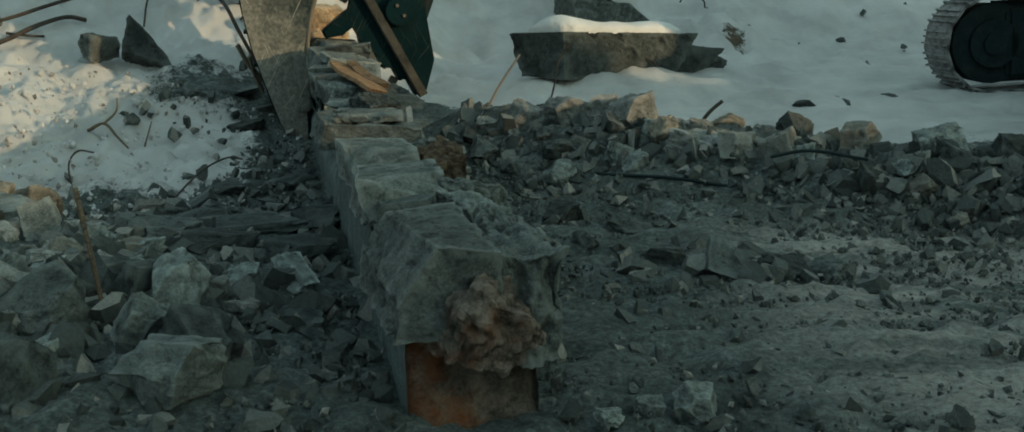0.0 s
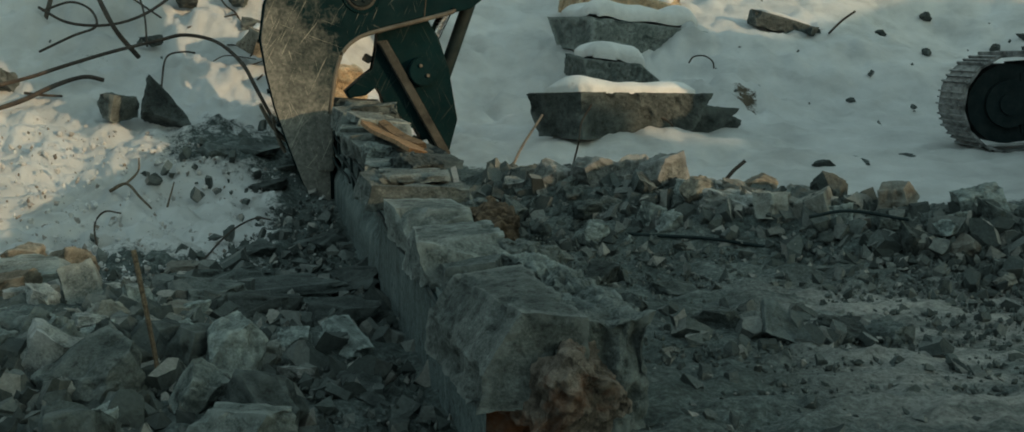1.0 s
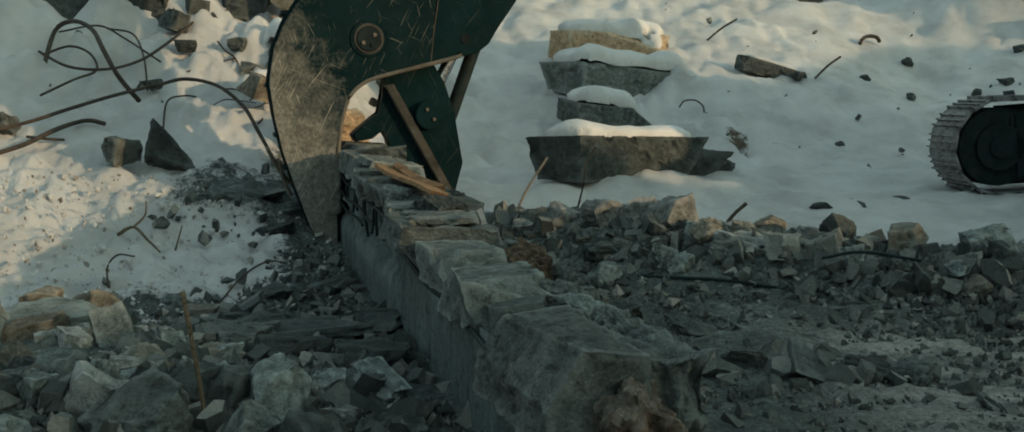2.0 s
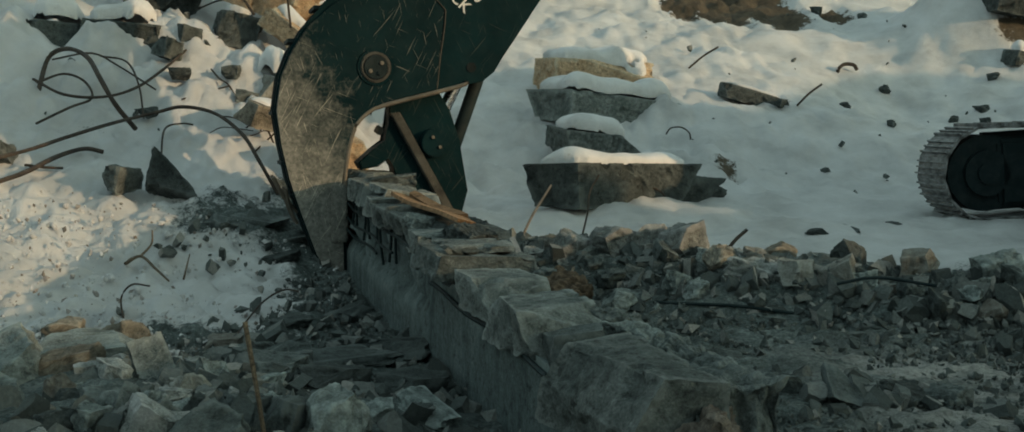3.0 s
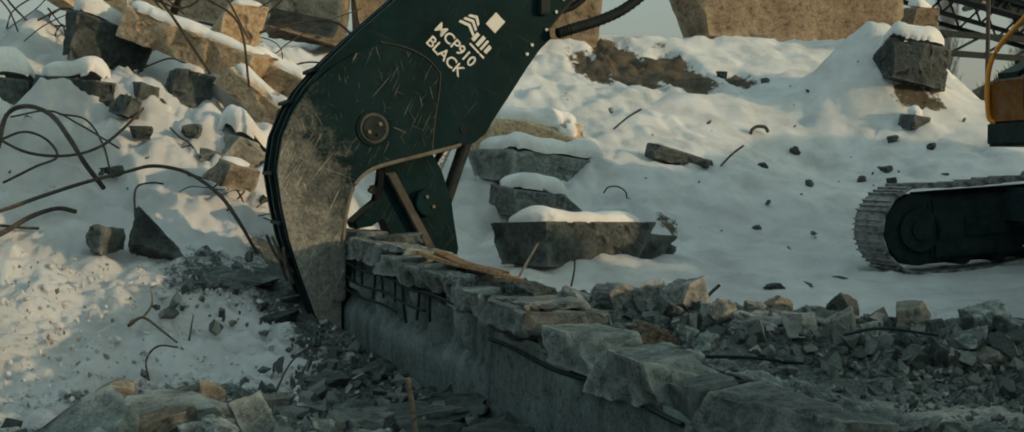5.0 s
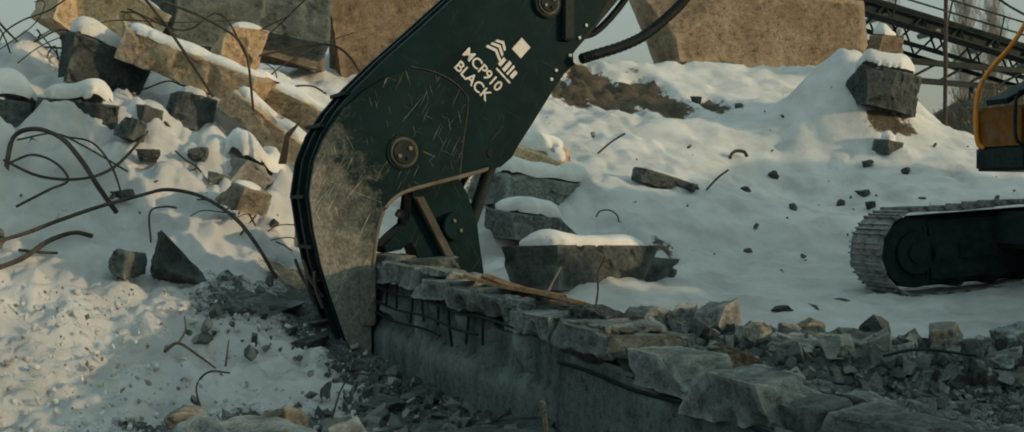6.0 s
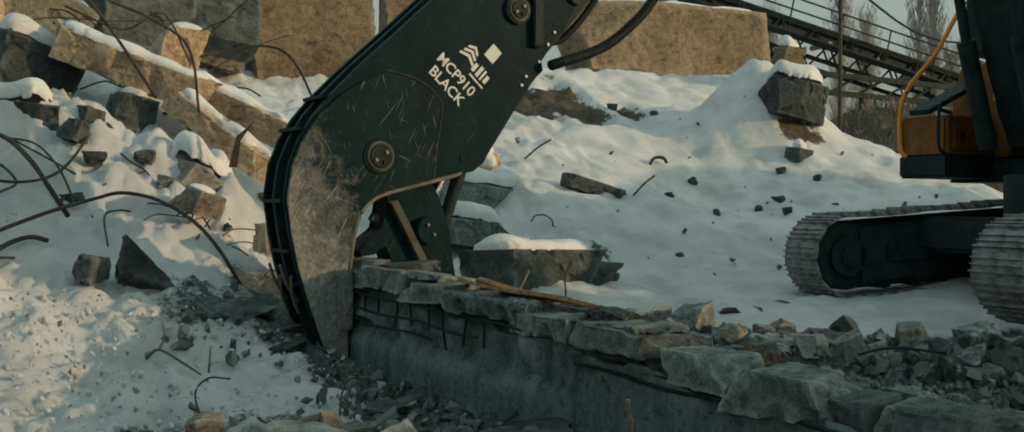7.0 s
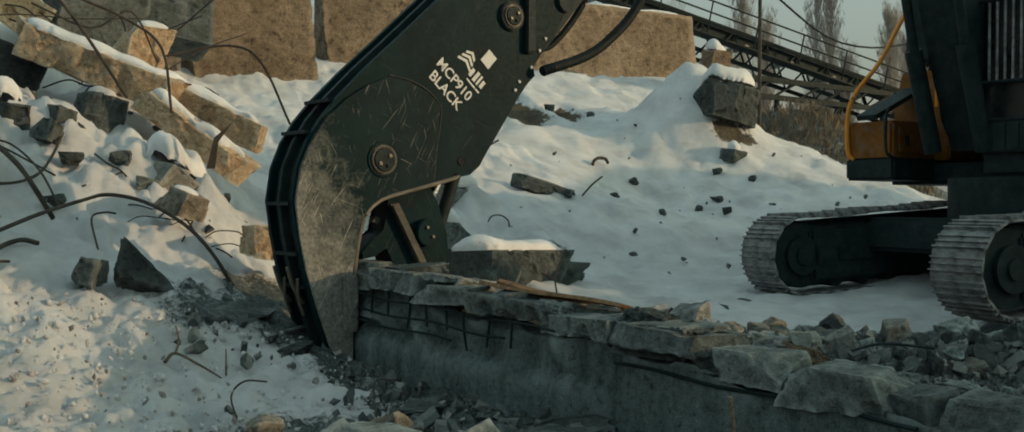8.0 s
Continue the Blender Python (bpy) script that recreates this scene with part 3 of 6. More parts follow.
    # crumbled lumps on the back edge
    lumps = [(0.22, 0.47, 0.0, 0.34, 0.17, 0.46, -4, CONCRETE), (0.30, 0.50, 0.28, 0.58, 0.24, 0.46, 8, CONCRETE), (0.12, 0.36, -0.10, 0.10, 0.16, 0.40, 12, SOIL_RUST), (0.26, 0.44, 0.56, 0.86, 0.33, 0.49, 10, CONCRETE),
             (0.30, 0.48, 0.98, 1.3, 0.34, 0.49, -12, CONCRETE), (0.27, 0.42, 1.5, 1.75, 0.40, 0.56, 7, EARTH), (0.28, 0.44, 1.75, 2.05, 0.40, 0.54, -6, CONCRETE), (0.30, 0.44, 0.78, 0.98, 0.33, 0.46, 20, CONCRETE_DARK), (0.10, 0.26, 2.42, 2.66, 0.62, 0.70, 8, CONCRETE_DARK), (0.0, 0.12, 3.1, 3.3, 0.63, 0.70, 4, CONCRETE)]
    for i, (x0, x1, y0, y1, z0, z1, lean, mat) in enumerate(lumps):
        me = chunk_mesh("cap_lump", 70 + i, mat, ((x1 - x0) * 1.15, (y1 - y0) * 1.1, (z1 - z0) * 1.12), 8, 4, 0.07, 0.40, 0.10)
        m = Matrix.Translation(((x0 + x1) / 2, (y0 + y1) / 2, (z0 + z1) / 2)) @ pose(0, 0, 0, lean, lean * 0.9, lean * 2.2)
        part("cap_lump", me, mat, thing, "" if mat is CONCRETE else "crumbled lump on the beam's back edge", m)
    # laid-open bars in the side near the jaw
    for k in range(9):
        y = 3.55 + 0.24 * k
        pts = [Vector((0.012 + 0.012 * math.sin(3 * k + z * 9), y + 0.02 * math.sin(5 * k + 8 * z), z)) for z in np.linspace(beam_top(y) - 0.17 - 0.04 * (k % 3), beam_top(y) + 0.0, 7)]
        part("stirrup_bar", tube(bmesh.new(), pts, 0.009, 6), STEEL_DARK, thing, "dark reinforcing bar laid bare")
    for z0, y0, y1 in ((0.45, 3.6, 5.6), (0.53, 2.7, 5.65), (0.38, 4.2, 5.6), (0.36, 0.75, 2.6)):
        pts = [Vector(((0.0 if y0 > 2 else -0.004) + 0.006 * math.sin(4 * y + z0 * 7), y, z0 + 0.03 * (y - y0) + 0.01 * math.sin(y * 6))) for y in np.linspace(y0, y1, 16)]
        part("main_bar", tube(bmesh.new(), pts, 0.009 if y0 > 2 else 0.011, 6), STEEL_DARK, thing, "long reinforcing bar laid bare in the side")
    return thing


build_beam()


def loose(name, pts, r, material, label, category, r2=None, sides=6, ridges=0.0, group=""):
    """A bent bar, twig or stick as a thing of its own."""
    ob = part(name, tube(bmesh.new(), smooth_line(pts), r, sides, r2, ridges), material)
    return tagged(ob, label, category, group)


def board(a, b, width, thick, roll, seed, material=WOOD):
    """A splintered board from a to b."""
    a, b = Vector(a), Vector(b)
    bm = bmesh.new()
    rnd = random.Random(seed)
    n = 10
    rows = []
    for i in range(n + 1):
        f = i / n
        half = width / 2 * (1 - 0.15 * rnd.random())
        zz = 0.012 * math.sin(f * 5 + seed)
        if i in (0, n):
            half *= 0.75
        y = (f - 0.5) * (b - a).length
        rows.append([bm.verts.new((sx * half, y + rnd.uniform(-0.02, 0.02) * (i in (0, n)), zz + sz * thick / 2)) for sx, sz in ((-1, -1), (1, -1), (1, 1), (-1, 1))])
    for p, q in zip(rows, rows[1:]):
        for k in range(4):
            bm.faces.new((p[k], p[(k + 1) % 4], q[(k + 1) % 4], q[k]))
    bm.faces.new(rows[0]), bm.faces.new(rows[-1])
    m = Matrix.Translation((a + b) / 2) @ (b - a).to_track_quat("Y", "Z").to_matrix().to_4x4() @ pose(0, 0, 0, 0, roll, 0)
    return tagged(part("splintered_board", bm, material, None, "", m), "splintered brown formwork board lying on the concrete beam", "board", "boards on the beam")


def on_beam(x, y, z):
    return BEAM @ Vector((x, y, z))


board(on_beam(0.22, 2.75, 0.69), on_beam(0.10, 3.95, 0.775), 0.13, 0.022, 14, 1)
board(on_beam(0.30, 3.1, 0.69), on_beam(0.18, 3.9, 0.77), 0.06, 0.03, -10, 2)
board(on_beam(0.28, 2.35, 0.62), on_beam(0.25, 2.8, 0.67), 0.05, 0.02, 6, 3)
board(on_beam(0.29, 2.02, 0.57), on_beam(0.31, 2.22, 0.68), 0.03, 0.015, 3, 6, CONCRETE_PALE)


# ---- the crusher attachment ----
# its frame: x along the side plate, y into depth (front plate at 0), z up
CRUSHER = Matrix.Translation((-1.26, 8.43, 0)) @ pose(0, 0, 0, 0, 0, 12) @ Matrix.Translation((-0.036, 0, 1.62)) @ Matrix.Scale(1.06, 4) @ Matrix.Translation((0.036, 0, -1.62))
SHELL = [(0.80, 3.16), (0.47, 2.855), (0.106, 2.519), (-0.163, 2.277), (-0.398, 2.043), (-0.525, 1.892), (-0.625, 1.736), (-0.699, 1.553), (-0.733, 1.316), (-0.697, 1.08), (-0.646, 0.842), (-0.57, 0.602), (-0.467, 0.309), (-0.326, 0.108), (-0.245, 0.118), (-0.255, 0.444), (-0.258, 0.834), (-0.221, 1.078), (-0.169, 1.224), (-0.078, 1.313), (0.057, 1.365), (0.564, 1.494), (0.74, 1.53), (0.829, 1.60), (0.90, 1.72), (0.979, 1.833), (1.162, 2.105), (1.256, 2.244), (1.36, 2.33), (1.33, 2.40), (1.46, 2.58), (1.541, 2.64), (1.671, 2.869), (1.72, 3.16)]
HOOK = [(0.02, 2.22), (-0.163, 2.150), (-0.33, 2.043), (-0.50, 1.892), (-0.605, 1.736), (-0.685, 1.553), (-0.722, 1.316), (-0.688, 1.08), (-0.637, 0.842), (-0.56, 0.602), (-0.457, 0.309), (-0.332, 0.13), (-0.27, 0.14), (-0.275, 0.444), (-0.278, 0.834), (-0.241, 1.078), (-0.186, 1.232), (-0.088, 1.328), (0.05, 1.385), (0.40, 1.468), (0.455, 2.03), (0.36, 2.12), (0.20, 2.19)]


def scaled(outline, inset):
    """The outline drawn in by a distance along its corner normals."""
    out = []
    n = len(outline)
    for i in range(n):
        a, p, b = (Vector(outline[(i + k) % n]) for k in (-1, 0, 1))
        d = ((p - a).normalized() + (b - p).normalized()).normalized()
        out.append((p.x - d.y * inset, p.y + d.x * inset))
    return out


def disc(x, z, y0, y1, r, sides=28):
    bm = bmesh.new()
    rod(bm, (x, y0, z), (x, y1, z), r, sides)
    bmesh.ops.bevel(bm, geom=[e for e in bm.edges if e.is_manifold and e.calc_face_angle(0) > 1.0], offset=min(0.008, r * 0.2), segments=2, affect="EDGES")
    return bm


def text_mesh(body, size, material, parent, m, name):
    cu = bpy.data.curves.new(name, "FONT")
    cu.body, cu.size, cu.extrude = body, size, 0.0015
    cu.offset = size * 0.012
    cu.align_x, cu.align_y = "CENTER", "CENTER"
    tmp = new("lettering", cu)
    me = bpy.data.meshes.new_from_object(tmp.evaluated_get(bpy.context.evaluated_depsgraph_get()))
    bpy.data.objects.remove(tmp)
    me.materials.clear()
    me.materials.append(material)
    return part(name, me, material, parent, "white lettering", m)


def build_crusher():
    thing = empty("crusher_attachment", CRUSHER, "black scratched hydraulic concrete crusher with worn hook jaw", "crusher")
    depth = 0.46
    part("side_plate", plate(bmesh.new(), SHELL, 0.0, 0.05, 0.008), PAINT_BLACK, thing, "scratched black side plate", angle=25)
    part("side_plate", plate(bmesh.new(), SHELL, depth - 0.05, depth, 0.008), PAINT_BLACK, thing, "scratched black side plate", angle=25)
    part("middle_plate", plate(bmesh.new(), scaled(SHELL, -0.004), 0.205, 0.255, 0.008), STEEL_DARK, thing, angle=25)
    part("core", plate(bmesh.new(), scaled(SHELL, 0.055), 0.05, depth - 0.05), STEEL_DARK, thing, angle=25)
    hook = part("wear_plate", plate(bmesh.new(), HOOK, -0.022, 0.0, 0.006), HOOK_PLATE, thing, "bare steel hook plate worn bright", angle=25)
    # lip of the throat, a bright rounded edge
    lip = [Vector((x, -0.012, z)) for x, z in [(-0.258, 0.60), (-0.258, 0.834), (-0.221, 1.078), (-0.169, 1.224), (-0.078, 1.313), (0.057, 1.365), (0.564, 1.494), (0.62, 1.53)]]
    part("throat_lip", tube(bmesh.new(), smooth_line(lip, 4), 0.016, 8), STEEL_WORN, thing, "worn bright lip")
    # weld bead across the cheek
    for pts in ([(0.47, 2.03), (0.46, 1.9), (0.43, 1.70), (0.405, 1.47)], [(0.02, 2.235), (0.22, 2.2), (0.37, 2.13), (0.47, 2.03)]):
        part("weld_bead", tube(bmesh.new(), smooth_line([Vector((x, -0.004, z)) for x, z in pts], 8), 0.0045, 6, ridges=0.25), STEEL_RIB, thing)
    # cheek block low on the hook
    bm = bmesh.new()
    box(bm, -0.36, -0.245, -0.055, -0.02, 0.40, 0.80, 0.012)
    part("wear_block", bm, HOOK_PLATE, thing, "bolted wear block on the hook")
    # web ribs between the plates on the curved back
    for i, (x, z) in enumerate(((-0.60, 1.80), (-0.715, 1.30), (-0.66, 0.95), (-0.60, 0.72), (-0.42, 2.03))):
        bm = bmesh.new()
        box(bm, x - 0.03, x + 0.05, 0.05, depth - 0.05, z - 0.012, z + 0.012)
        part("back_rib", bm, STEEL_DARK, thing)
    for z in (0.62, 0.70):
        for y in (0.12, 0.33):
            bm = bmesh.new()
            tube(bm, smooth_line([Vector((-0.66 - (z - 0.62), y - 0.05, z + 0.16)), Vector((-0.63 - (z - 0.62) * 0.5, y, z + 0.02)), Vector((-0.575, y + 0.03, z - 0.10))], 5), 0.012, 6)
            part("weld_bead", bm, STEEL_WORN, thing)
    # pivot pins
    for x, z, r in ((-0.036, 1.62, 0.135), (1.115, 2.773, 0.115)):
        pin = part("pivot_pin", disc(x, z, -0.03, 0.02, r), STEEL_DARK if z > 2 else PAINT_BLACK, thing, "round pin boss")
        part("pin_ring", disc(x, z, -0.042, -0.02, r * 0.80), STEEL_RIB, pin)
        part("pin_face", disc(x, z, -0.050, -0.03, r * 0.66), STEEL_DARK, pin)
        for a in (35, 215, 300):
            part("pin_bolt", disc(x + r * 0.36 * math.cos(radians(a)), z + r * 0.36 * math.sin(radians(a)), -0.062, -0.04, r * 0.11, 10), STEEL_WORN if a != 300 else STEEL_DARK, pin)
    # flat dark disc paints the shade inside a round hole
    part("hole_shade_disc", disc(0.657, 1.63, -0.004, 0.0, 0.035), RUBBER, thing, "dark disc for the shade in a round hole")
    # edge bolts
    for x, z in ((1.20, 2.17), (1.24, 2.24), (1.36, 2.36), (1.44, 2.50), (1.50, 2.60)):
        part("edge_bolt", disc(x - 0.045, z + 0.03, -0.014, 0.0, 0.013, 8), WHITE, thing, "bright bolt head")
    # white writing, tilted along the arm
    tilt = pose(0, 0, 0, 90, 0, 0) @ pose(0, 0, 0, 0, 0, -43)
    text_mesh("MCP910", 0.112, WHITE, thing, Matrix.Translation((0.585, -0.003, 2.24)) @ tilt, "lettering")
    text_mesh("BLACK", 0.114, WHITE, thing, Matrix.Translation((0.505, -0.003, 2.155)) @ tilt, "lettering")
    # the maker's mark as plain shapes: three stacked wedges and bars
    for k in range(3):
        bm = bmesh.new()
        w, o = 0.075 - 0.012 * k, 0.042 * k
        plate(bm, [(-w, o), (0, o + 0.03), (w, o), (w, o + 0.022), (0, o + 0.055), (-w, o + 0.022)][::-1], -0.0015, 0.0)
        part("mark_wedge", bm, WHITE, thing, "white plain mark", Matrix.Translation((0.665, -0.002, 2.36)) @ pose(0, 0, 0, 0, 43, 0))
    for a, w, h, du in ((0.05, 0.03, 0.07, 0.01), (0.10, 0.03, 0.09, 0.015), (0.14, 0.018, 0.09, 0.015), (0.18, 0.03, 0.065, 0.01), (0.10, 0.10, 0.014, -0.058), (0.18, 0.045, 0.014, -0.058)):
        bm = bmesh.new()
        box(bm, a - w / 2, a + w / 2, -0.0025, 0.0, du - h / 2, du + h / 2)
        part("mark_bar", bm, WHITE, thing, "white plain mark", Matrix.Translation((0.70, -0.002, 2.335)) @ pose(0, 0, 0, 0, 43, 0))
    bm = bmesh.new()
    box(bm, -0.05, 0.05, -0.004, 0.0, -0.06, 0.06, 0.001)
    part("sticker", bm, WHITE, thing, "small white square sticker", Matrix.Translation((0.90, -0.002, 2.42)) @ pose(0, 0, 0, 0, 43, 0))
    # moving jaw, hung on its own pin
    jaw_out = [(0.00, 1.40), (0.25, 1.47), (0.42, 1.38), (0.53, 1.20), (0.60, 0.98), (0.66, 0.62), (0.60, 0.40), (0.52, 0.36), (0.46, 0.50), (0.40, 0.47), (0.36, 0.57), (0.27, 0.57), (0.24, 0.68), (0.13, 0.70), (0.11, 0.80), (-0.02, 0.88), (-0.10, 0.80), (-0.22, 0.78), (-0.245, 0.83), (-0.14, 0.92), (-0.04, 0.98), (-0.01, 1.12)]
    jaw = part("moving_jaw", plate(bmesh.new(), [(x + (0.10 if x < 0.05 else 0), z + 0.12) for x, z in jaw_out], 0.12, 0.36, 0.012), PAINT_BLACK, thing, "dark toothed moving jaw", angle=25)
    rib = [(0.08, 1.30), (0.15, 1.31), (0.60, 0.50), (0.54, 0.47)]
    part("jaw_rib", plate(bmesh.new(), rib, 0.06, 0.13, 0.010), STEEL_RIB, jaw, "worn bright jaw edge")
    for k in range(7):
        x, z = 0.07 + 0.068 * k, 1.20 - 0.118 * k
        bm = bmesh.new()
        box(bm, -0.03, 0.03, -0.03, 0.03, -0.028, 0.028, 0.006, Matrix.Translation((x - 0.05, 0.20, z - 0.02)) @ pose(0, 0, 0, 0, 30, 0))
        part("jaw_tooth", bm, STEEL_RIB, jaw)
    pin = part("jaw_pin", disc(0.405, 1.09, 0.05, 0.15, 0.105), PAINT_BLACK, jaw, "round jaw pin boss")
    for dx, dz in ((-0.02, 0.04), (0.03, -0.03)):
        part("pin_bolt", disc(0.405 + dx, 1.09 + dz, 0.035, 0.06, 0.013, 8), STEEL_WORN, jaw)
    # cylinder that drives it
    cyl = part("cylinder_rod", rod(bmesh.new(), (0.66, 0.20, 1.66), (0.40, 0.20, 1.12), 0.045, 16), CHROME, thing, "chrome piston rod")
    part("link_bar", rod(bmesh.new(), (0.80, 0.24, 1.66), (0.58, 0.24, 1.05), 0.05, 12), STEEL_DARK, thing)
    # bracket and head plates
    for y in (0.06, 0.36):
        bm = bmesh.new()
        plate(bm, [(1.20, 2.62), (1.38, 2.42), (1.60, 2.66), (1.95, 3.05), (2.05, 3.45), (1.55, 3.45), (1.25, 3.1)][::-1], y, y + 0.05, 0.01)
        part("head_plate", bm, STEEL_DARK, thing, angle=25)
    part("head_pin", disc(1.66, 2.95, -0.03, 0.46, 0.09), STEEL_DARK, thing, "upper pin of the coupling")
    bm = bmesh.new()
    box(bm, 1.24, 1.33, -0.05, 0.0, 2.50, 3.0, 0.012, None)
    part("bracket", bm, STEEL_DARK, thing)
    # ribbed hose in a loose bow
    pts = [Vector((x, -0.06, z)) for x, z in [(1.38, 2.36), (1.50, 2.40), (1.74, 2.48), (1.95, 2.58), (2.15, 2.73), (2.32, 2.89), (2.46, 3.10), (2.50, 3.4), (2.35, 3.7)]]
    part("hose", tube(bmesh.new(), smooth_line(pts, 10), 0.038, 10, ridges=0.16), RUBBER, thing, "ribbed black hydraulic hose")
    pts = [Vector((x, 0.10, z)) for x, z in [(1.45, 2.55), (1.62, 2.62), (1.85, 2.86), (1.98, 3.1), (2.0, 3.5)]]
    part("hose", tube(bmesh.new(), smooth_line(pts, 6), 0.028, 8), RUBBER, thing)
    return thing


build_crusher()


# ---- the excavator ----
def track_path(length, r):
    """Points and headings round the oval of a crawler track, wheel centres at x = 0 and x = length."""
    per = 2 * length + 2 * math.pi * r
    out = []
    n = 48
    for k in range(n):
        s = per * k / n
        if s < length:
            p, a = (s, r), 0.0
        elif s < length + math.pi * r:
            f = (s - length) / r
            p, a = (length + r * math.sin(f), r * math.cos(f)), f
        elif s < 2 * length + math.pi * r:
            p, a = (length - (s - length - math.pi * r), -r), math.pi
        else:
            f = (s - 2 * length - math.pi * r) / r
            p, a = (-r * math.sin(f), -r * math.cos(f)), math.pi + f
        out.append((p, a))
    return out, per / n


def build_excavator():
    thing = empty("excavator", Matrix.Translation((4.58, 9.40, 0.22)) @ pose(0, 0, 0, 0, 0, -1), "dark crawler excavator with orange front box and snowy tracks", "excavator")
    r, length = 0.44, 3.55
    path, pitch = track_path(length, r)
    bm = bmesh.new()
    box(bm, -pitch * 0.53, pitch * 0.53, -0.31, 0.31, 0.0, 0.022)
    for x, h in ((-0.065, 0.035), (0.0, 0.028), (0.06, 0.028)):
        box(bm, x - 0.008, x + 0.008, -0.31, 0.31, 0.020, 0.020 + h)
    shoe = mesh_of("track_shoe", bm, TRACK_STEEL)
    for side, y0 in (("far", 1.50), ("near", -1.52)):
        track = part("crawler_track", box(bmesh.new(), 0.05, length - 0.05, y0 - 0.16, y0 + 0.16, 0.12, 0.89, 0.05), STEEL_DARK, thing, "crawler track with worn dusty steel shoes")
        for (x, z), a in path:
            droop = -0.02 * math.sin(max(0, min(1, x / length)) * 3 * math.pi) ** 2 if z > r * 0.9 else 0
            part("track_shoe", shoe, TRACK_STEEL, track, "", Matrix.Translation((x, y0, z + 0.50 + droop)) @ pose(0, 0, 0, 0, math.degrees(a), 0))
        for x, rr, nm in ((0.0, 0.38, "idler_wheel"), (length, 0.38, "drive_wheel")):
            bm = bmesh.new()
            rod(bm, (x, y0 - 0.20, 0.5), (x, y0 + 0.20, 0.5), rr, 28)
            rod(bm, (x, y0 - 0.26, 0.5), (x, y0 + 0.26, 0.5), rr * 0.6, 24)
            rod(bm, (x, y0 - 0.29, 0.5), (x, y0 + 0.29, 0.5), rr * 0.28, 16)
            w = part(nm, bm, STEEL_DARK, track, "round steel wheel caked with dirt")
        for k in range(7):
            bm = bmesh.new()
            rod(bm, (0.5 + 0.42 * k, y0 - 0.2, 0.20), (0.5 + 0.42 * k, y0 + 0.2, 0.20), 0.11, 16)
            part("track_roller", bm, STEEL_DARK, track)
        bm = bmesh.new()
        box(bm, 0.12, length - 0.1, y0 - 0.26, y0 - 0.16, 0.16, 0.82, 0.04)
        box(bm, 0.5, length - 0.5, y0 - 0.285, y0 - 0.26, 0.40, 0.60, 0.01)
        part("side_frame", bm, STEEL_DARK, track)
    bm = bmesh.new()
    box(bm, 0.9, 2.7, -1.3, 1.3, 0.55, 0.95, 0.05)
    rod(bm, (1.95, -0.1, 0.8), (1.95, -0.1, 1.40), 0.8, 32)
    box(bm, 1.35, 3.6, -0.98, 0.25, 0.8, 1.385, 0.04)
    part("undercarriage", bm, STEEL_DARK, thing)
    bm = bmesh.new()
    box(bm, 1.52, 4.4, -1.35, 1.38, 1.10, 1.36, 0.04)
    deck = part("deck", bm, STEEL_DARK, thing, "dark upper deck")
    # front tool box on the far side
    bm = bmesh.new()
    box(bm, 0.74, 1.56, 0.72, 1.40, 1.38, 1.86, 0.035)
    tool = part("tool_box", bm, MACHINE_ORANGE, thing, "orange front tool box with bolted door")
    bm = bmesh.new()
    box(bm, 0.84, 1.46, 0.695, 0.722, 1.47, 1.78, 0.012)
    part("box_door", bm, MACHINE_ORANGE, tool, "recessed orange door")
    bm = bmesh.new()
    box(bm, 0.74, 1.60, 0.70, 1.42, 1.14, 1.42, 0.03)
    part("box_base", bm, STEEL_DARK, tool, "black lower step")
    for x in (0.98, 1.30):
        bm = bmesh.new()
        box(bm, x - 0.03, x + 0.03, 0.67, 0.70, 1.56, 1.68, 0.01)
        part("latch", bm, STEEL_DARK, tool)
    bm = bmesh.new()
    plate(bm, [(1.62, 1.4), (1.62, 2.10), (1.78, 2.55), (2.25, 2.58), (2.25, 1.4)][::-1], 0.55, 1.38, 0.02)
    part("engine_cover", bm, MACHINE_ORANGE, thing, "orange panel behind the boom")
    bm = bmesh.new()
    box(bm, 2.26, 4.45, -0.3, 1.38, 1.36, 4.3, 0.08)
    box(bm, 1.80, 2.30, -0.28, 1.36, 2.66, 4.28, 0.05)
    box(bm, 2.72, 4.45, -1.3, -0.31, 1.36, 2.75, 0.08)
    part("engine_house", bm, STEEL_DARK, thing, "dark engine housing")
    rails = ([(0.76, 1.30, 1.40), (0.72, 1.36, 1.50), (0.71, 1.36, 1.95), (0.80, 1.30, 2.25), (1.10, 1.20, 2.62), (1.42, 1.18, 3.08), (1.60, 1.18, 3.3)],
             [(1.76, 0.62, 2.50), (1.74, 0.62, 3.15), (1.66, 0.62, 3.35), (1.40, 0.62, 3.40)], [(1.44, 0.60, 2.05), (1.43, 0.60, 2.85)])
    for pts in rails:
        part("hand_rail", tube(bmesh.new(), smooth_line([Vector(p) for p in pts], 6), 0.028, 10), RAIL_ORANGE, thing, "bent orange hand rail")
    part("grab_loop", tube(bmesh.new(), smooth_line([Vector(p) for p in ((0.68, 0.72, 2.0), (0.60, 0.70, 1.9), (0.59, 0.70, 1.6), (0.62, 0.70, 1.46), (0.74, 0.70, 1.40))], 6), 0.02, 8), STEEL_DARK, thing, "black pipe guard")
    # cab with bars, on the near side
    bm = bmesh.new()
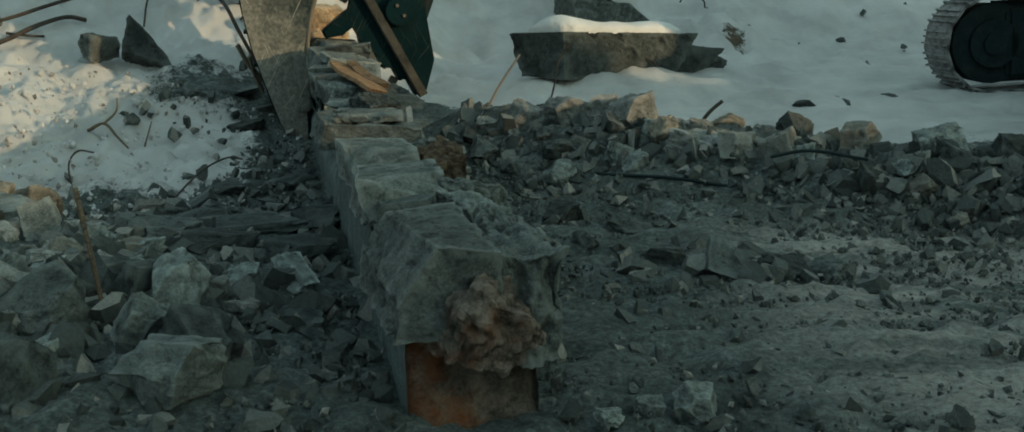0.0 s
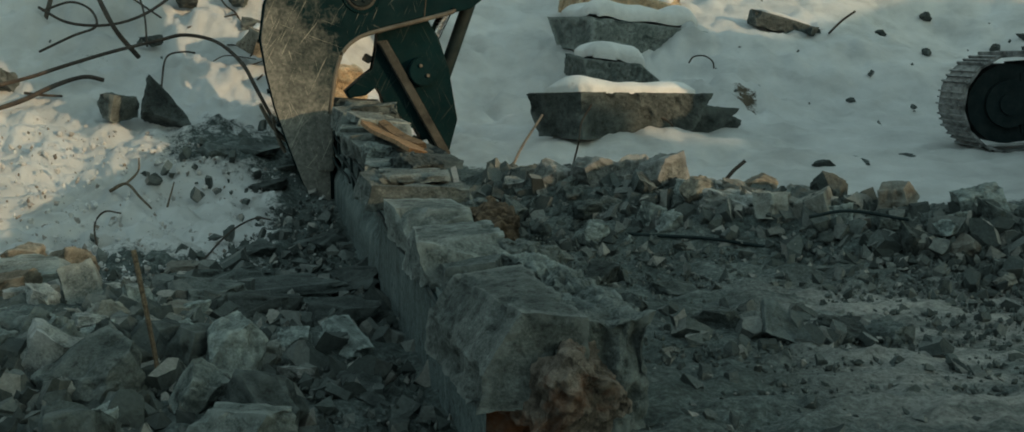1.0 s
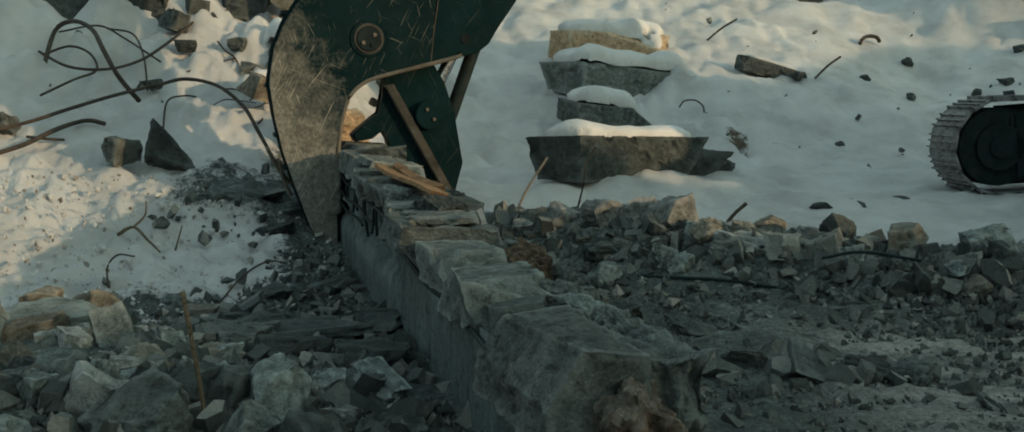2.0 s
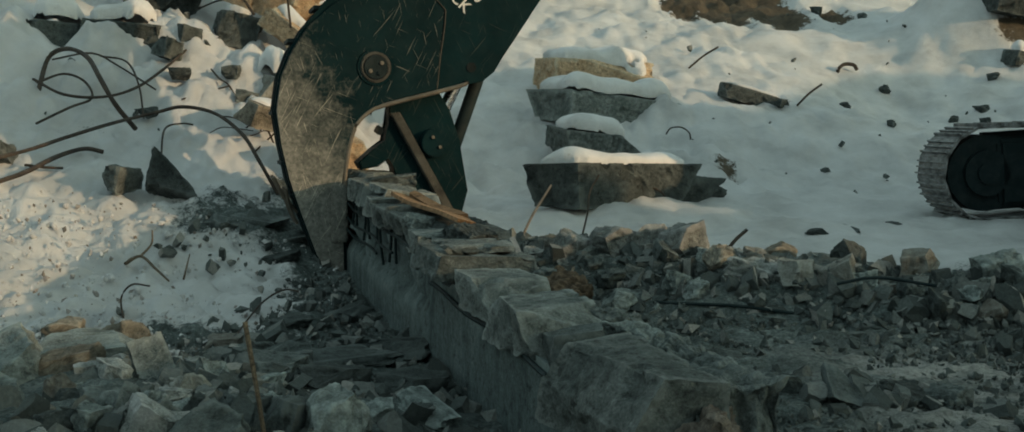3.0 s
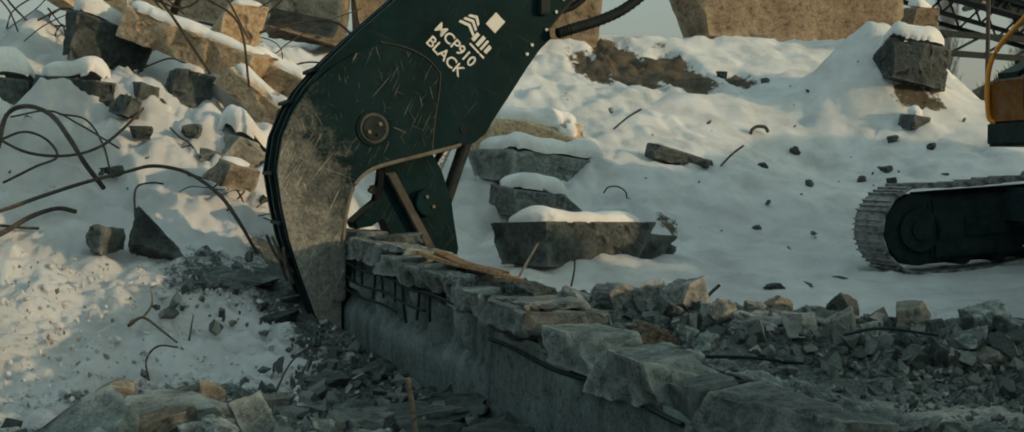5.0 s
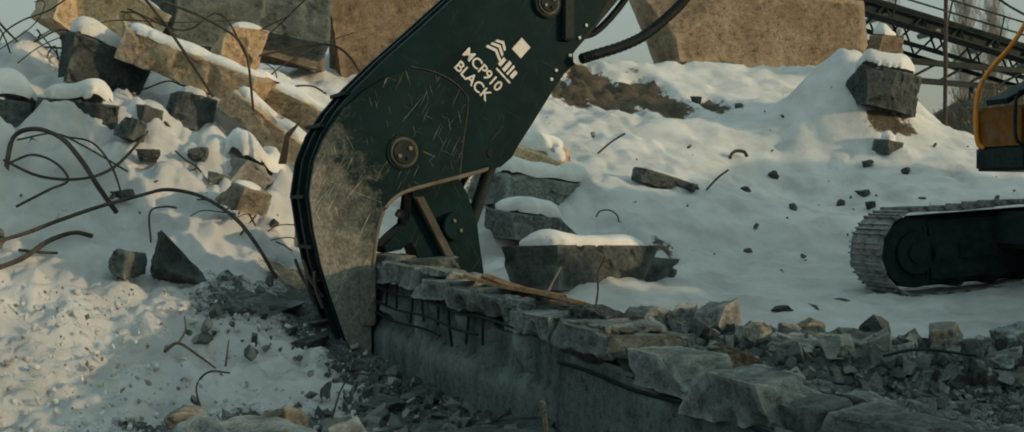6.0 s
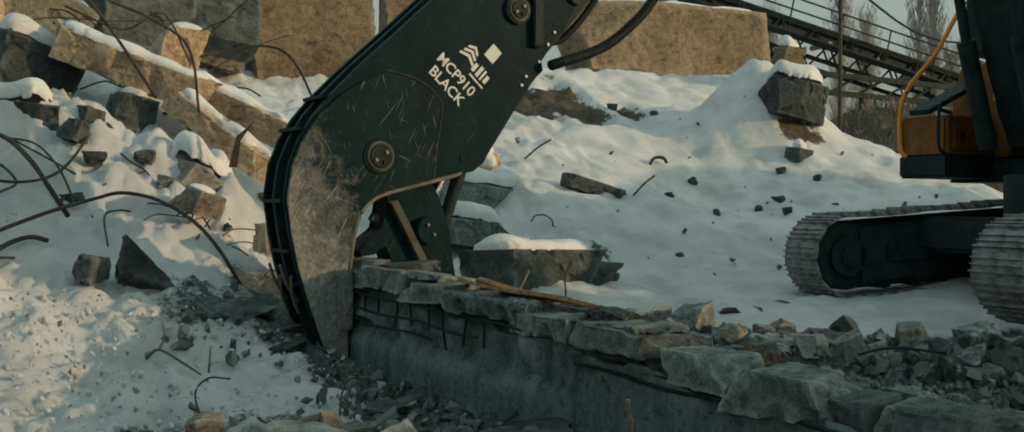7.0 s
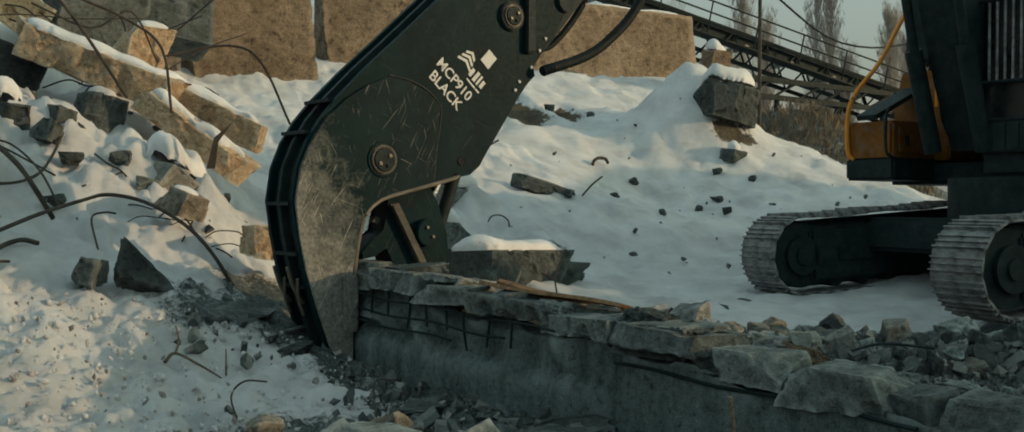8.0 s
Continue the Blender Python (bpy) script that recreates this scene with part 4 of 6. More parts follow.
    box(bm, 0.86, 2.7, -1.35, -0.38, 1.14, 3.25, 0.06)
    cab = part("cab", bm, STEEL_DARK, thing, "dark cab with a barred front guard")
    bm = bmesh.new()
    box(bm, 0.845, 0.87, -1.22, -0.5, 1.75, 3.0, 0.01)
    part("windscreen", bm, GLASS, cab, "dark windscreen")
    bm = bmesh.new()
    box(bm, 1.2, 2.2, -1.365, -1.34, 2.1, 3.0, 0.01)
    part("side_window", bm, GLASS, cab)
    for k in range(8):
        part("guard_bar", rod(bmesh.new(), (0.77, -1.2 + 0.095 * k, 2.2), (0.77, -1.2 + 0.095 * k, 3.1), 0.016, 8), TRACK_STEEL, cab, "pale guard bar")
    for z in (1.78, 2.2, 3.1):
        part("guard_frame", rod(bmesh.new(), (0.77, -1.26, z), (0.77, -0.42, z), 0.022, 8), STEEL_DARK, cab)
    bm = bmesh.new()
    box(bm, 0.74, 0.86, -1.3, -0.40, 1.42, 1.76, 0.02)
    for k in range(5):
        box(bm, 0.725, 0.74, -1.24 + 0.16 * k, -1.16 + 0.16 * k, 1.46, 1.74, 0.005)
    part("front_grille", bm, STEEL_DARK, cab, "slatted lower guard")
    # boom foot, boom, stick
    def arm(name, pts, w, hs, label):
        bm = bmesh.new()
        rings = []
        for i, p in enumerate(pts):
            p = Vector(p)
            way = (Vector(pts[min(i + 1, len(pts) - 1)]) - Vector(pts[max(i - 1, 0)])).normalized()
            side = Vector((0, 1, 0))
            up = way.cross(side).normalized()
            rings.append([bm.verts.new(p + side * (sx * w / 2) + up * (sz * hs[i] / 2)) for sx, sz in ((-1, -1), (1, -1), (1, 1), (-1, 1))])
        for a, b in zip(rings, rings[1:]):
            for k in range(4):
                bm.faces.new((a[k], a[(k + 1) % 4], b[(k + 1) % 4], b[k]))
        bm.faces.new(rings[0]), bm.faces.new(rings[-1])
        bmesh.ops.bevel(bm, geom=[e for e in bm.edges], offset=0.02, segments=2, affect="EDGES")
        return part(name, bm, STEEL_DARK, thing, label)
    arm("boom", [(1.25, -0.15, 1.55), (0.95, -0.15, 2.3), (0.62, -0.15, 3.4), (0.1, -0.15, 4.6), (-0.9, -0.2, 5.9), (-1.9, -0.25, 6.5)], 0.52, [0.5, 0.58, 0.66, 0.75, 0.6, 0.4], "black boom")
    arm("stick", [(-1.4, -0.27, 7.0), (-1.9, -0.3, 6.3), (-2.9, -0.5, 4.7), (-4.1, -0.72, 3.05)], 0.36, [0.3, 0.6, 0.45, 0.32], "black stick")
    for y in (-0.48, 0.18):
        part("boom_cylinder", rod(bmesh.new(), (0.78, y, 1.45), (0.40, y, 2.6), 0.10, 18), STEEL_DARK, thing, "black lift cylinder")
        part("boom_rod", rod(bmesh.new(), (0.42, y, 2.55), (0.0, y, 4.2), 0.055, 14), STEEL_DARK, thing, "dark lift rod")
    for k, (dx, dy) in enumerate(((0.05, 0.12), (0.12, 0.18), (-0.02, 0.22))):
        pts = [Vector((1.3 + dx, dy, 1.5)), Vector((1.05 + dx, dy + 0.02, 1.9)), Vector((1.0 + dx, dy, 2.4)), Vector((0.85 + dx, dy, 3.0)), Vector((0.6 + dx, dy, 3.8))]
        part("hydraulic_hose", tube(bmesh.new(), smooth_line(pts, 6), 0.024, 8), RUBBER, thing)
    bm = bmesh.new()
    box(bm, -0.05, 0.06, -0.03, 0.03, -0.03, 0.05, 0.01, Matrix.Translation((1.95, 0.7, 2.64)))
    part("beacon", bm, MACHINE_ORANGE, thing, "small orange lamp")
    bm = bmesh.new()
    plate(bm, [(0.0, 0.0), (0.9, 0.40), (0.9, 0.46), (-0.02, 0.06)][::-1], 0, 0.3, 0.004)
    part("step_plate", bm, STEEL_DARK, thing, "", Matrix.Translation((0.75, 0.95, 1.88)))
    # the upper works are slewed a little against the tracks, which climb the bank
    upper = thing.matrix_basis.inverted() @ Matrix.Translation((4.70, 9.65, 0.22)) @ pose(0, 0, 0, 0, 0, 9) @ Matrix.Translation((0.50, 0.0, 0.26))
    for ob in thing.children:
        if ob.name.split(".")[0] not in ("crawler_track", "undercarriage"):
            ob.matrix_basis = upper @ ob.matrix_basis
        elif ob.name.startswith("crawler_track"):
            ob.matrix_basis = pose(0, 0, 0, 0, -4, 0) @ ob.matrix_basis
    return thing


build_excavator()

from mathutils.bvhtree import BVHTree


# ---- rubble ----
def chunk_set(material, seeds, **kw):
    return [chunk_mesh("concrete_chunk", s, material, **kw) for s in seeds]


SET_GREY, SET_DARK, SET_PALE = chunk_set(CONCRETE, range(1, 11)), chunk_set(CONCRETE_DARK, range(11, 16)), chunk_set(CONCRETE_PALE, range(16, 20))
SET_TAN = chunk_set(CONCRETE_BROWN, range(20, 23))
CHUNK_N = [0]


def chunk(x, y, size, rz=None, tilt=None, meshes=None, label="", group="rubble in the yard", sink=0.25, z=None, name="concrete_chunk", category="rubble"):
    """One broken lump of concrete resting in the dirt; size gives its three widths."""
    CHUNK_N[0] += 1
    rnd = random.Random(CHUNK_N[0] * 17)
    me = rnd.choice(meshes or SET_GREY)
    tilt = (rnd.uniform(-25, 25), rnd.uniform(-25, 25)) if tilt is None else tilt
    rz = rnd.uniform(0, 360) if rz is None else rz
    ob = new(name, me)
    base = lie(x, y) if z is None else z
    ob.matrix_basis = pose(x, y, base + size[2] * (0.5 - sink), tilt[0], tilt[1], rz) @ Matrix.Diagonal((*size, 1))
    return tagged(ob, label or "angular lump of broken grey concrete in the dirt", category, group)


# the heap beside the camera's way
HEAP = "rubble heap"
for x, y, z, size, rz, tilt, mt, text in (
        (-2.28, 5.25, 0.20, (0.22, 0.16, 0.26), 40, (30, 30), SET_TAN, "brown stone leaning behind an upright slab"),
        (-2.47, 5.05, 0.20, (0.58, 0.36, 0.16), 12, (8, -5), SET_GREY, "flat grey slab lying across the heap"),
        (-2.40, 4.80, 0.19, (0.34, 0.16, 0.20), 35, (20, -24), SET_TAN, "brown wedge of concrete caught by the sun"),
        (-2.68, 4.72, 0.13, (0.46, 0.36, 0.26), 20, (12, -18), SET_GREY, "large rounded grey boulder of concrete"),
        (-2.32, 4.50, 0.13, (0.40, 0.24, 0.18), 8, (6, 4), SET_GREY, "oblong grey block in the heap"),
        (-2.24, 4.92, 0.16, (0.18, 0.13, 0.13), 50, (10, -30), SET_TAN, "small brown stone in the heap"),
        (-2.76, 5.84, 0.16, (0.18, 0.16, 0.13), 10, (4, 6), SET_TAN, "tan cube of concrete at the edge of the snow"),
        (-1.62, 4.58, 0.08, (0.24, 0.22, 0.22), 60, (12, 8), SET_GREY, ""), (-1.83, 4.74, 0.08, (0.20, 0.16, 0.16), 10, (8, 25), SET_GREY, ""),
        (-1.36, 4.95, 0.05, (0.28, 0.22, 0.17), 30, (6, -8), SET_GREY, ""), (-1.74, 5.55, 0.04, (0.34, 0.20, 0.11), 5, (4, 8), SET_DARK, ""),
        (-1.21, 3.88, 0.13, (0.27, 0.25, 0.25), 30, (12, -18), SET_GREY, "large rounded grey boulder of concrete"), (-1.40, 4.05, 0.12, (0.30, 0.2, 0.22), 70, (5, 12), SET_DARK, ""),
        (-1.00, 3.42, 0.10, (0.26, 0.24, 0.20), 15, (20, 8), SET_DARK, ""), (-1.07, 3.20, 0.10, (0.30, 0.22, 0.16), 160, (8, 6), SET_GREY, "pale grey stone with a flat top"),
        (-1.60, 3.66, 0.13, (0.32, 0.26, 0.20), 40, (6, -14), SET_GREY, ""), (-1.23, 3.56, 0.13, (0.14, 0.12, 0.19), 30, (25, 25), SET_GREY, ""),
        (-1.47, 3.12, 0.10, (0.22, 0.3, 0.26), 20, (10, 8), SET_DARK, ""), (-1.83, 3.85, 0.14, (0.28, 0.2, 0.26), 10, (15, 30), SET_PALE, "pale lump with a fresh broken face"),
        (-2.02, 4.18, 0.12, (0.32, 0.28, 0.22), 100, (10, 10), SET_GREY, ""), (-1.62, 4.22, 0.11, (0.24, 0.2, 0.2), 75, (10, 10), SET_DARK, ""), (-2.1, 3.6, 0.10, (0.34, 0.3, 0.22), 160, (10, 18), SET_GREY, ""),
        (-2.55, 4.25, 0.10, (0.34, 0.28, 0.24), 60, (10, -12), SET_GREY, ""), (-1.84, 5.50, 0.05, (0.40, 0.24, 0.16), 20, (4, -10), SET_DARK, "")):
    chunk(x, y, size, rz, tilt, mt, text or "angular grey concrete lump in the heap", HEAP, 0.5, z)
rnd = random.Random(5)
for _ in range(95):
    x, y = rnd.gauss(-1.85, 0.46), rnd.gauss(4.2, 0.62)
    if x > -0.85 or math.hypot(x + 1.2, y) < 0.8 or y < 2.6:
        continue
    s = rnd.uniform(0.05, 0.13)
    chunk(x, y, (s * rnd.uniform(0.9, 1.8), s * rnd.uniform(0.8, 1.3), s * rnd.uniform(0.6, 1.2)), None, None, rnd.choice((SET_GREY, SET_GREY, SET_DARK, SET_PALE)), "small grey concrete lump in the heap", "rubble heap")
# flat fragments at the foot of the beam
for x, y, a, b, c, rz, mt in ((-0.92, 4.45, 0.42, 0.16, 0.09, 115, SET_GREY), (-1.28, 5.45, 0.55, 0.32, 0.10, 20, SET_DARK), (-1.62, 5.55, 0.42, 0.25, 0.10, 60, SET_DARK), (-1.05, 5.75, 0.5, 0.3, 0.10, 150, SET_DARK),
                              (-1.35, 6.9, 0.4, 0.25, 0.07, 70, SET_DARK), (-0.95, 4.9, 0.35, 0.22, 0.12, 40, SET_DARK),
                              (-1.3, 4.8, 0.34, 0.25, 0.14, 75, SET_DARK), (-1.55, 4.95, 0.28, 0.24, 0.15, 30, SET_GREY), (-0.75, 3.9, 0.3, 0.14, 0.05, 120, SET_DARK), (-1.7, 6.5, 0.3, 0.2, 0.1, 120, SET_DARK)):
    chunk(x, y, (a, b, c), rz, (rnd.uniform(-10, 10), rnd.uniform(-10, 10)), mt, "flat dark concrete fragment at the foot of the beam", "fragments by the beam", 0.2)
# the long ridge of rubble
for x, y, a, b, c, rz, mt, text in ((1.36, 7.14, 0.20, 0.14, 0.24, 10, SET_TAN, "tan wedge of concrete on top of the ridge"), (0.80, 7.36, 0.28, 0.22, 0.26, 25, SET_PALE, ""), (0.62, 7.55, 0.30, 0.25, 0.24, 70, SET_PALE, ""),
                                    (1.16, 6.88, 0.33, 0.16, 0.15, 165, SET_PALE, "pale oblong block lying in the rubble"), (1.38, 6.72, 0.22, 0.2, 0.22, 30, SET_GREY, ""), (1.58, 6.62, 0.2, 0.2, 0.2, 60, SET_GREY, ""),
                                    (1.75, 6.85, 0.26, 0.2, 0.24, 90, SET_DARK, ""), (2.05, 6.55, 0.25, 0.2, 0.22, 10, SET_GREY, ""), (0.95, 7.1, 0.2, 0.16, 0.2, 33, SET_TAN, ""), (2.45, 6.3, 0.28, 0.24, 0.24, 77, SET_GREY, ""),
                                    (0.35, 7.6, 0.3, 0.24, 0.22, 15, SET_PALE, ""), (0.10, 7.7, 0.26, 0.22, 0.2, 44, SET_PALE, ""), (2.75, 6.05, 0.24, 0.2, 0.2, 5, SET_DARK, ""), (0.30, 6.9, 0.2, 0.18, 0.15, 12, SET_GREY, "")):
    chunk(x, y, (a, b, c), rz, None, mt, text or "angular concrete lump on the rubble ridge", "rubble ridge", 0.22)
for _ in range(200):
    f = rnd.random()
    x, y = -0.15 + 3.65 * f, 8.0 - 2.45 * f
    d = rnd.gauss(0, 0.26)
    x, y = x + 0.56 * d, y + 0.83 * d
    s = 0.05 + 0.11 * rnd.random() ** 1.8
    chunk(x, y, (s * rnd.uniform(0.9, 1.6), s * rnd.uniform(0.8, 1.2), s * rnd.uniform(0.7, 1.2)), None, None, rnd.choice((SET_GREY, SET_GREY, SET_DARK, SET_PALE if f < 0.4 else SET_GREY)), "angular concrete lump on the rubble ridge", "rubble ridge", 0.2)
# clods on the open ground
for x, y, a, b, c in ((0.95, 4.75, 0.32, 0.2, 0.13), (1.2, 4.72, 0.26, 0.2, 0.12), (1.4, 4.7, 0.22, 0.2, 0.13), (0.7, 4.9, 0.25, 0.2, 0.16), (0.55, 3.12, 0.16, 0.15, 0.13), (0.40, 3.12, 0.10, 0.09, 0.08), (0.28, 3.02, 0.11, 0.08, 0.06), (0.6, 5.6, 0.3, 0.2, 0.1), (0.25, 5.9, 0.25, 0.2, 0.16), (0.35, 5.2, 0.2, 0.16, 0.16), (0.15, 4.6, 0.22, 0.16, 0.16)):
    chunk(x, y, (a * 0.85, b * 0.85, c * 0.75), None, (rnd.uniform(-25, 25), rnd.uniform(-20, 20)), SET_GREY if y < 4 else SET_DARK, "dark clod lying on the open dirt", "clods", 0.3)


def scatter(name, n, place, size, material, seed, label, category):
    """Countless small stones as one mesh of six-faced grains."""
    rs = np.random.RandomState(seed)
    verts, faces = [], []
    base = np.array([(1, 0, 0), (-1, 0, 0), (0, 1, 0), (0, -1, 0), (0, 0, 1), (0, 0, -1)], float)
    tris = [(0, 2, 4), (2, 1, 4), (1, 3, 4), (3, 0, 4), (2, 0, 5), (1, 2, 5), (3, 1, 5), (0, 3, 5)]
    for _ in range(n):
        x, y = place(rs)
        s = size * (0.4 + rs.rand() ** 3 * 2.2)
        e = Euler(rs.rand(3) * 6.3).to_matrix()
        pts = (base * (0.6 + 0.7 * rs.rand(6, 1)) * np.array([1.2, 0.9, 0.7]) * s) @ np.array(e)
        pts += (x, y, lie(x, y) + s * 0.2)
        k = len(verts)
        verts += pts.tolist()
        faces += [(a + k, b + k, c + k) for a, b, c in tris]
    me = bpy.data.meshes.new(name)
    me.from_pydata(verts, [], faces)
    me.materials.append(material)
    return tagged(new(name, me), label, category, kind="stuff")


def fill(name, n, place, low, high, seed, material, label, round_lumps=False, sink=0.22):
    """Small broken lumps beyond counting, as one mesh."""
    rs = np.random.RandomState(seed)
    kinds = []
    for k in range(8):
        me = chunk_mesh("seed_lump", 200 + k, CONCRETE, (1, 1, 1), 5, 1, 0.05, 0.32)
        if round_lumps:
            bpy.data.meshes.remove(me)
            bm = bmesh.new()
            bmesh.ops.create_icosphere(bm, subdivisions=2, radius=0.5)
            for v in bm.verts:
                v.co *= 1 + 0.55 * noise.noise(v.co * 2.6 + Vector((k * 5, 0, 0))) + 0.2 * noise.noise(v.co * 7 + Vector((k * 5, 0, 0)))
            me = mesh_of("seed_lump", bm, CONCRETE)
        me.calc_loop_triangles()
        kinds.append((np.array([tuple(v.co) for v in me.vertices]), np.array([tuple(p.vertices) for p in me.loop_triangles])))
        bpy.data.meshes.remove(me)
    verts, faces, at = [], [], 0
    for _ in range(n):
        x, y = place(rs)
        s = low + (high - low) * rs.rand() ** 2.2
        v, f = kinds[rs.randint(8)]
        e = np.array(Euler(rs.rand(3) * 6.3).to_matrix())
        v = (v * np.array([1.0 + 0.6 * rs.rand(), 0.8 + 0.4 * rs.rand(), 0.6 + 0.5 * rs.rand()]) * s) @ e
        verts.append(v + (x, y, lie(x, y) + s * sink))
        faces.append(f + at)
        at += len(v)
    me = bpy.data.meshes.new(name)
    me.from_pydata(np.concatenate(verts).tolist(), [], np.concatenate(faces).tolist())
    me.materials.append(material)
    return tagged(new(name, shaded(me, 80 if round_lumps else 30)), label, "snow" if round_lumps else "rubble", kind="stuff")


def island_stone(name, stops):
    m, t, b = nodes_of(name)
    v = coords(t, True)
    geo = t.nodes.new("ShaderNodeNewGeometry")
    col = ramp(t, geo.outputs["Random Per Island"], stops)
    col = mix(t, 0.6, col, ramp(t, noise_node(t, v, 60, 6, 0.7), [(0.3, 0.4), (0.7, 1.3)]), "MULTIPLY")
    t.links.new(col, b.inputs["Base Color"])
    b.inputs["Roughness"].default_value = 0.92
    bump(t, b, noise_node(t, v, 45, 8, 0.75), 1.0, 0.02)
    return m


PEBBLE = island_stone("mixed_gravel", [(0.0, (0.048, 0.056, 0.054)), (0.6, (0.122, 0.140, 0.134)), (0.92, (0.23, 0.24, 0.225)), (1.0, (0.42, 0.41, 0.385))])
CRUMB = island_stone("snow_crumbs_and_dirt", [(0.0, (0.20, 0.17, 0.14)), (0.35, (0.45, 0.42, 0.40)), (0.6, (0.75, 0.75, 0.76)), (1.0, (0.82, 0.82, 0.83))])


def spot_dirt(rs):
    while True:
        x, y = rs.uniform(-1.9, 3.6), 2.2 + 6.0 * rs.rand() ** 1.3
        if not (-0.35 - 0.228 * (y - 3.05) < x < 0.12 - 0.228 * (y - 3.05)):
            return x, y


def spot_ridge(rs):
    f, d = rs.rand(), rs.normal(0, 0.42)
    return -0.3 + 3.8 * f + 0.56 * d, 8.1 - 2.55 * f + 0.83 * d - 0.1


def spot_heap(rs):
    return rs.normal(-1.7, 0.55), max(2.4, rs.normal(4.2, 0.9))


def spot_snow(rs):
    x = -1.5 - 2.8 * rs.rand()
    return x, 5.3 + 3.6 * rs.rand()


def spot_beam_foot(rs):
    y = 3.2 + 5.0 * rs.rand() ** 1.5
    return -0.36 - 0.228 * (y - 3.05) - abs(rs.normal(0, 0.33)), y


def spot_crest(rs):
    f, d = rs.rand(), rs.normal(0, 0.24)
    return -0.3 + 3.8 * f + 0.56 * d, 8.1 - 2.55 * f + 0.83 * d


def spot_clods(rs):
    return rs.normal(1.05, 0.33), rs.normal(4.75, 0.13)


LUMPS = island_stone("mixed_lumps", [(0.0, (0.048, 0.057, 0.055)), (0.5, (0.118, 0.135, 0.130)), (0.9, (0.225, 0.235, 0.222)), (1.0, (0.40, 0.385, 0.35))])
fill("rubble_fill", 1000, spot_crest, 0.03, 0.13, 11, LUMPS, "broken concrete filling the rubble ridge")
fill("rubble_fill", 420, spot_heap, 0.03, 0.12, 12, LUMPS, "broken concrete filling the heap")
fill("rubble_fill", 150, spot_beam_foot, 0.02, 0.075, 13, LUMPS, "dark fragments along the beam's foot")
fill("rubble_fill", 60, spot_clods, 0.03, 0.11, 18, LUMPS, "crumbled dark clods on the open dirt")
fill("rubble_fill", 900, spot_dirt, 0.015, 0.07, 14, LUMPS, "scattered fragments on the dirt")
def spot_crust(rs):
    x = -1.75 - 2.7 * rs.rand()
    return x, 5.5 + 3.2 * rs.rand() ** 1.2


def spot_mud(rs):
    return rs.normal(-2.15, 0.5), rs.normal(8.6, 0.42)


SNOW_LUMP = island_stone("snow_lumps_white", [(0.0, (0.35, 0.32, 0.29)), (0.12, (0.60, 0.59, 0.58)), (1.0, (0.78, 0.78, 0.785))])
fill("slope_debris", 70, lambda rs: (rs.uniform(1.8, 10.5), rs.uniform(12.3, 20.5)), 0.02, 0.09, 19, LUMPS, "small dark debris strewn over the snow slope", False, -0.1)
fill("slope_debris", 25, lambda rs: (rs.uniform(-4.6, -0.8), rs.uniform(9.2, 13.5)), 0.02, 0.08, 20, LUMPS, "small dark debris strewn over the snow bank", False, -0.1)
fill("rubble_fill", 60, spot_mud, 0.02, 0.10, 16, LUMPS, "muddy stones in trodden snow")
fill("crusted_snow", 420, spot_crust, 0.012, 0.045, 31, SNOW_LUMP, "lumps of crusted snow turned over by machines", True, -0.02)
scatter("gravel", 22000, spot_dirt, 0.009, PEBBLE, 1, "loose grey gravel and crumbled concrete", "gravel")
scatter("gravel", 6000, spot_ridge, 0.022, PEBBLE, 2, "crumbled concrete between the ridge's lumps", "gravel")
scatter("gravel", 2500, spot_heap, 0.024, PEBBLE, 3, "crumbled concrete in the heap", "gravel")
scatter("snow_crumbs", 1300, spot_snow, 0.009, CRUMB, 4, "clumps of dirty crusted snow", "snow")


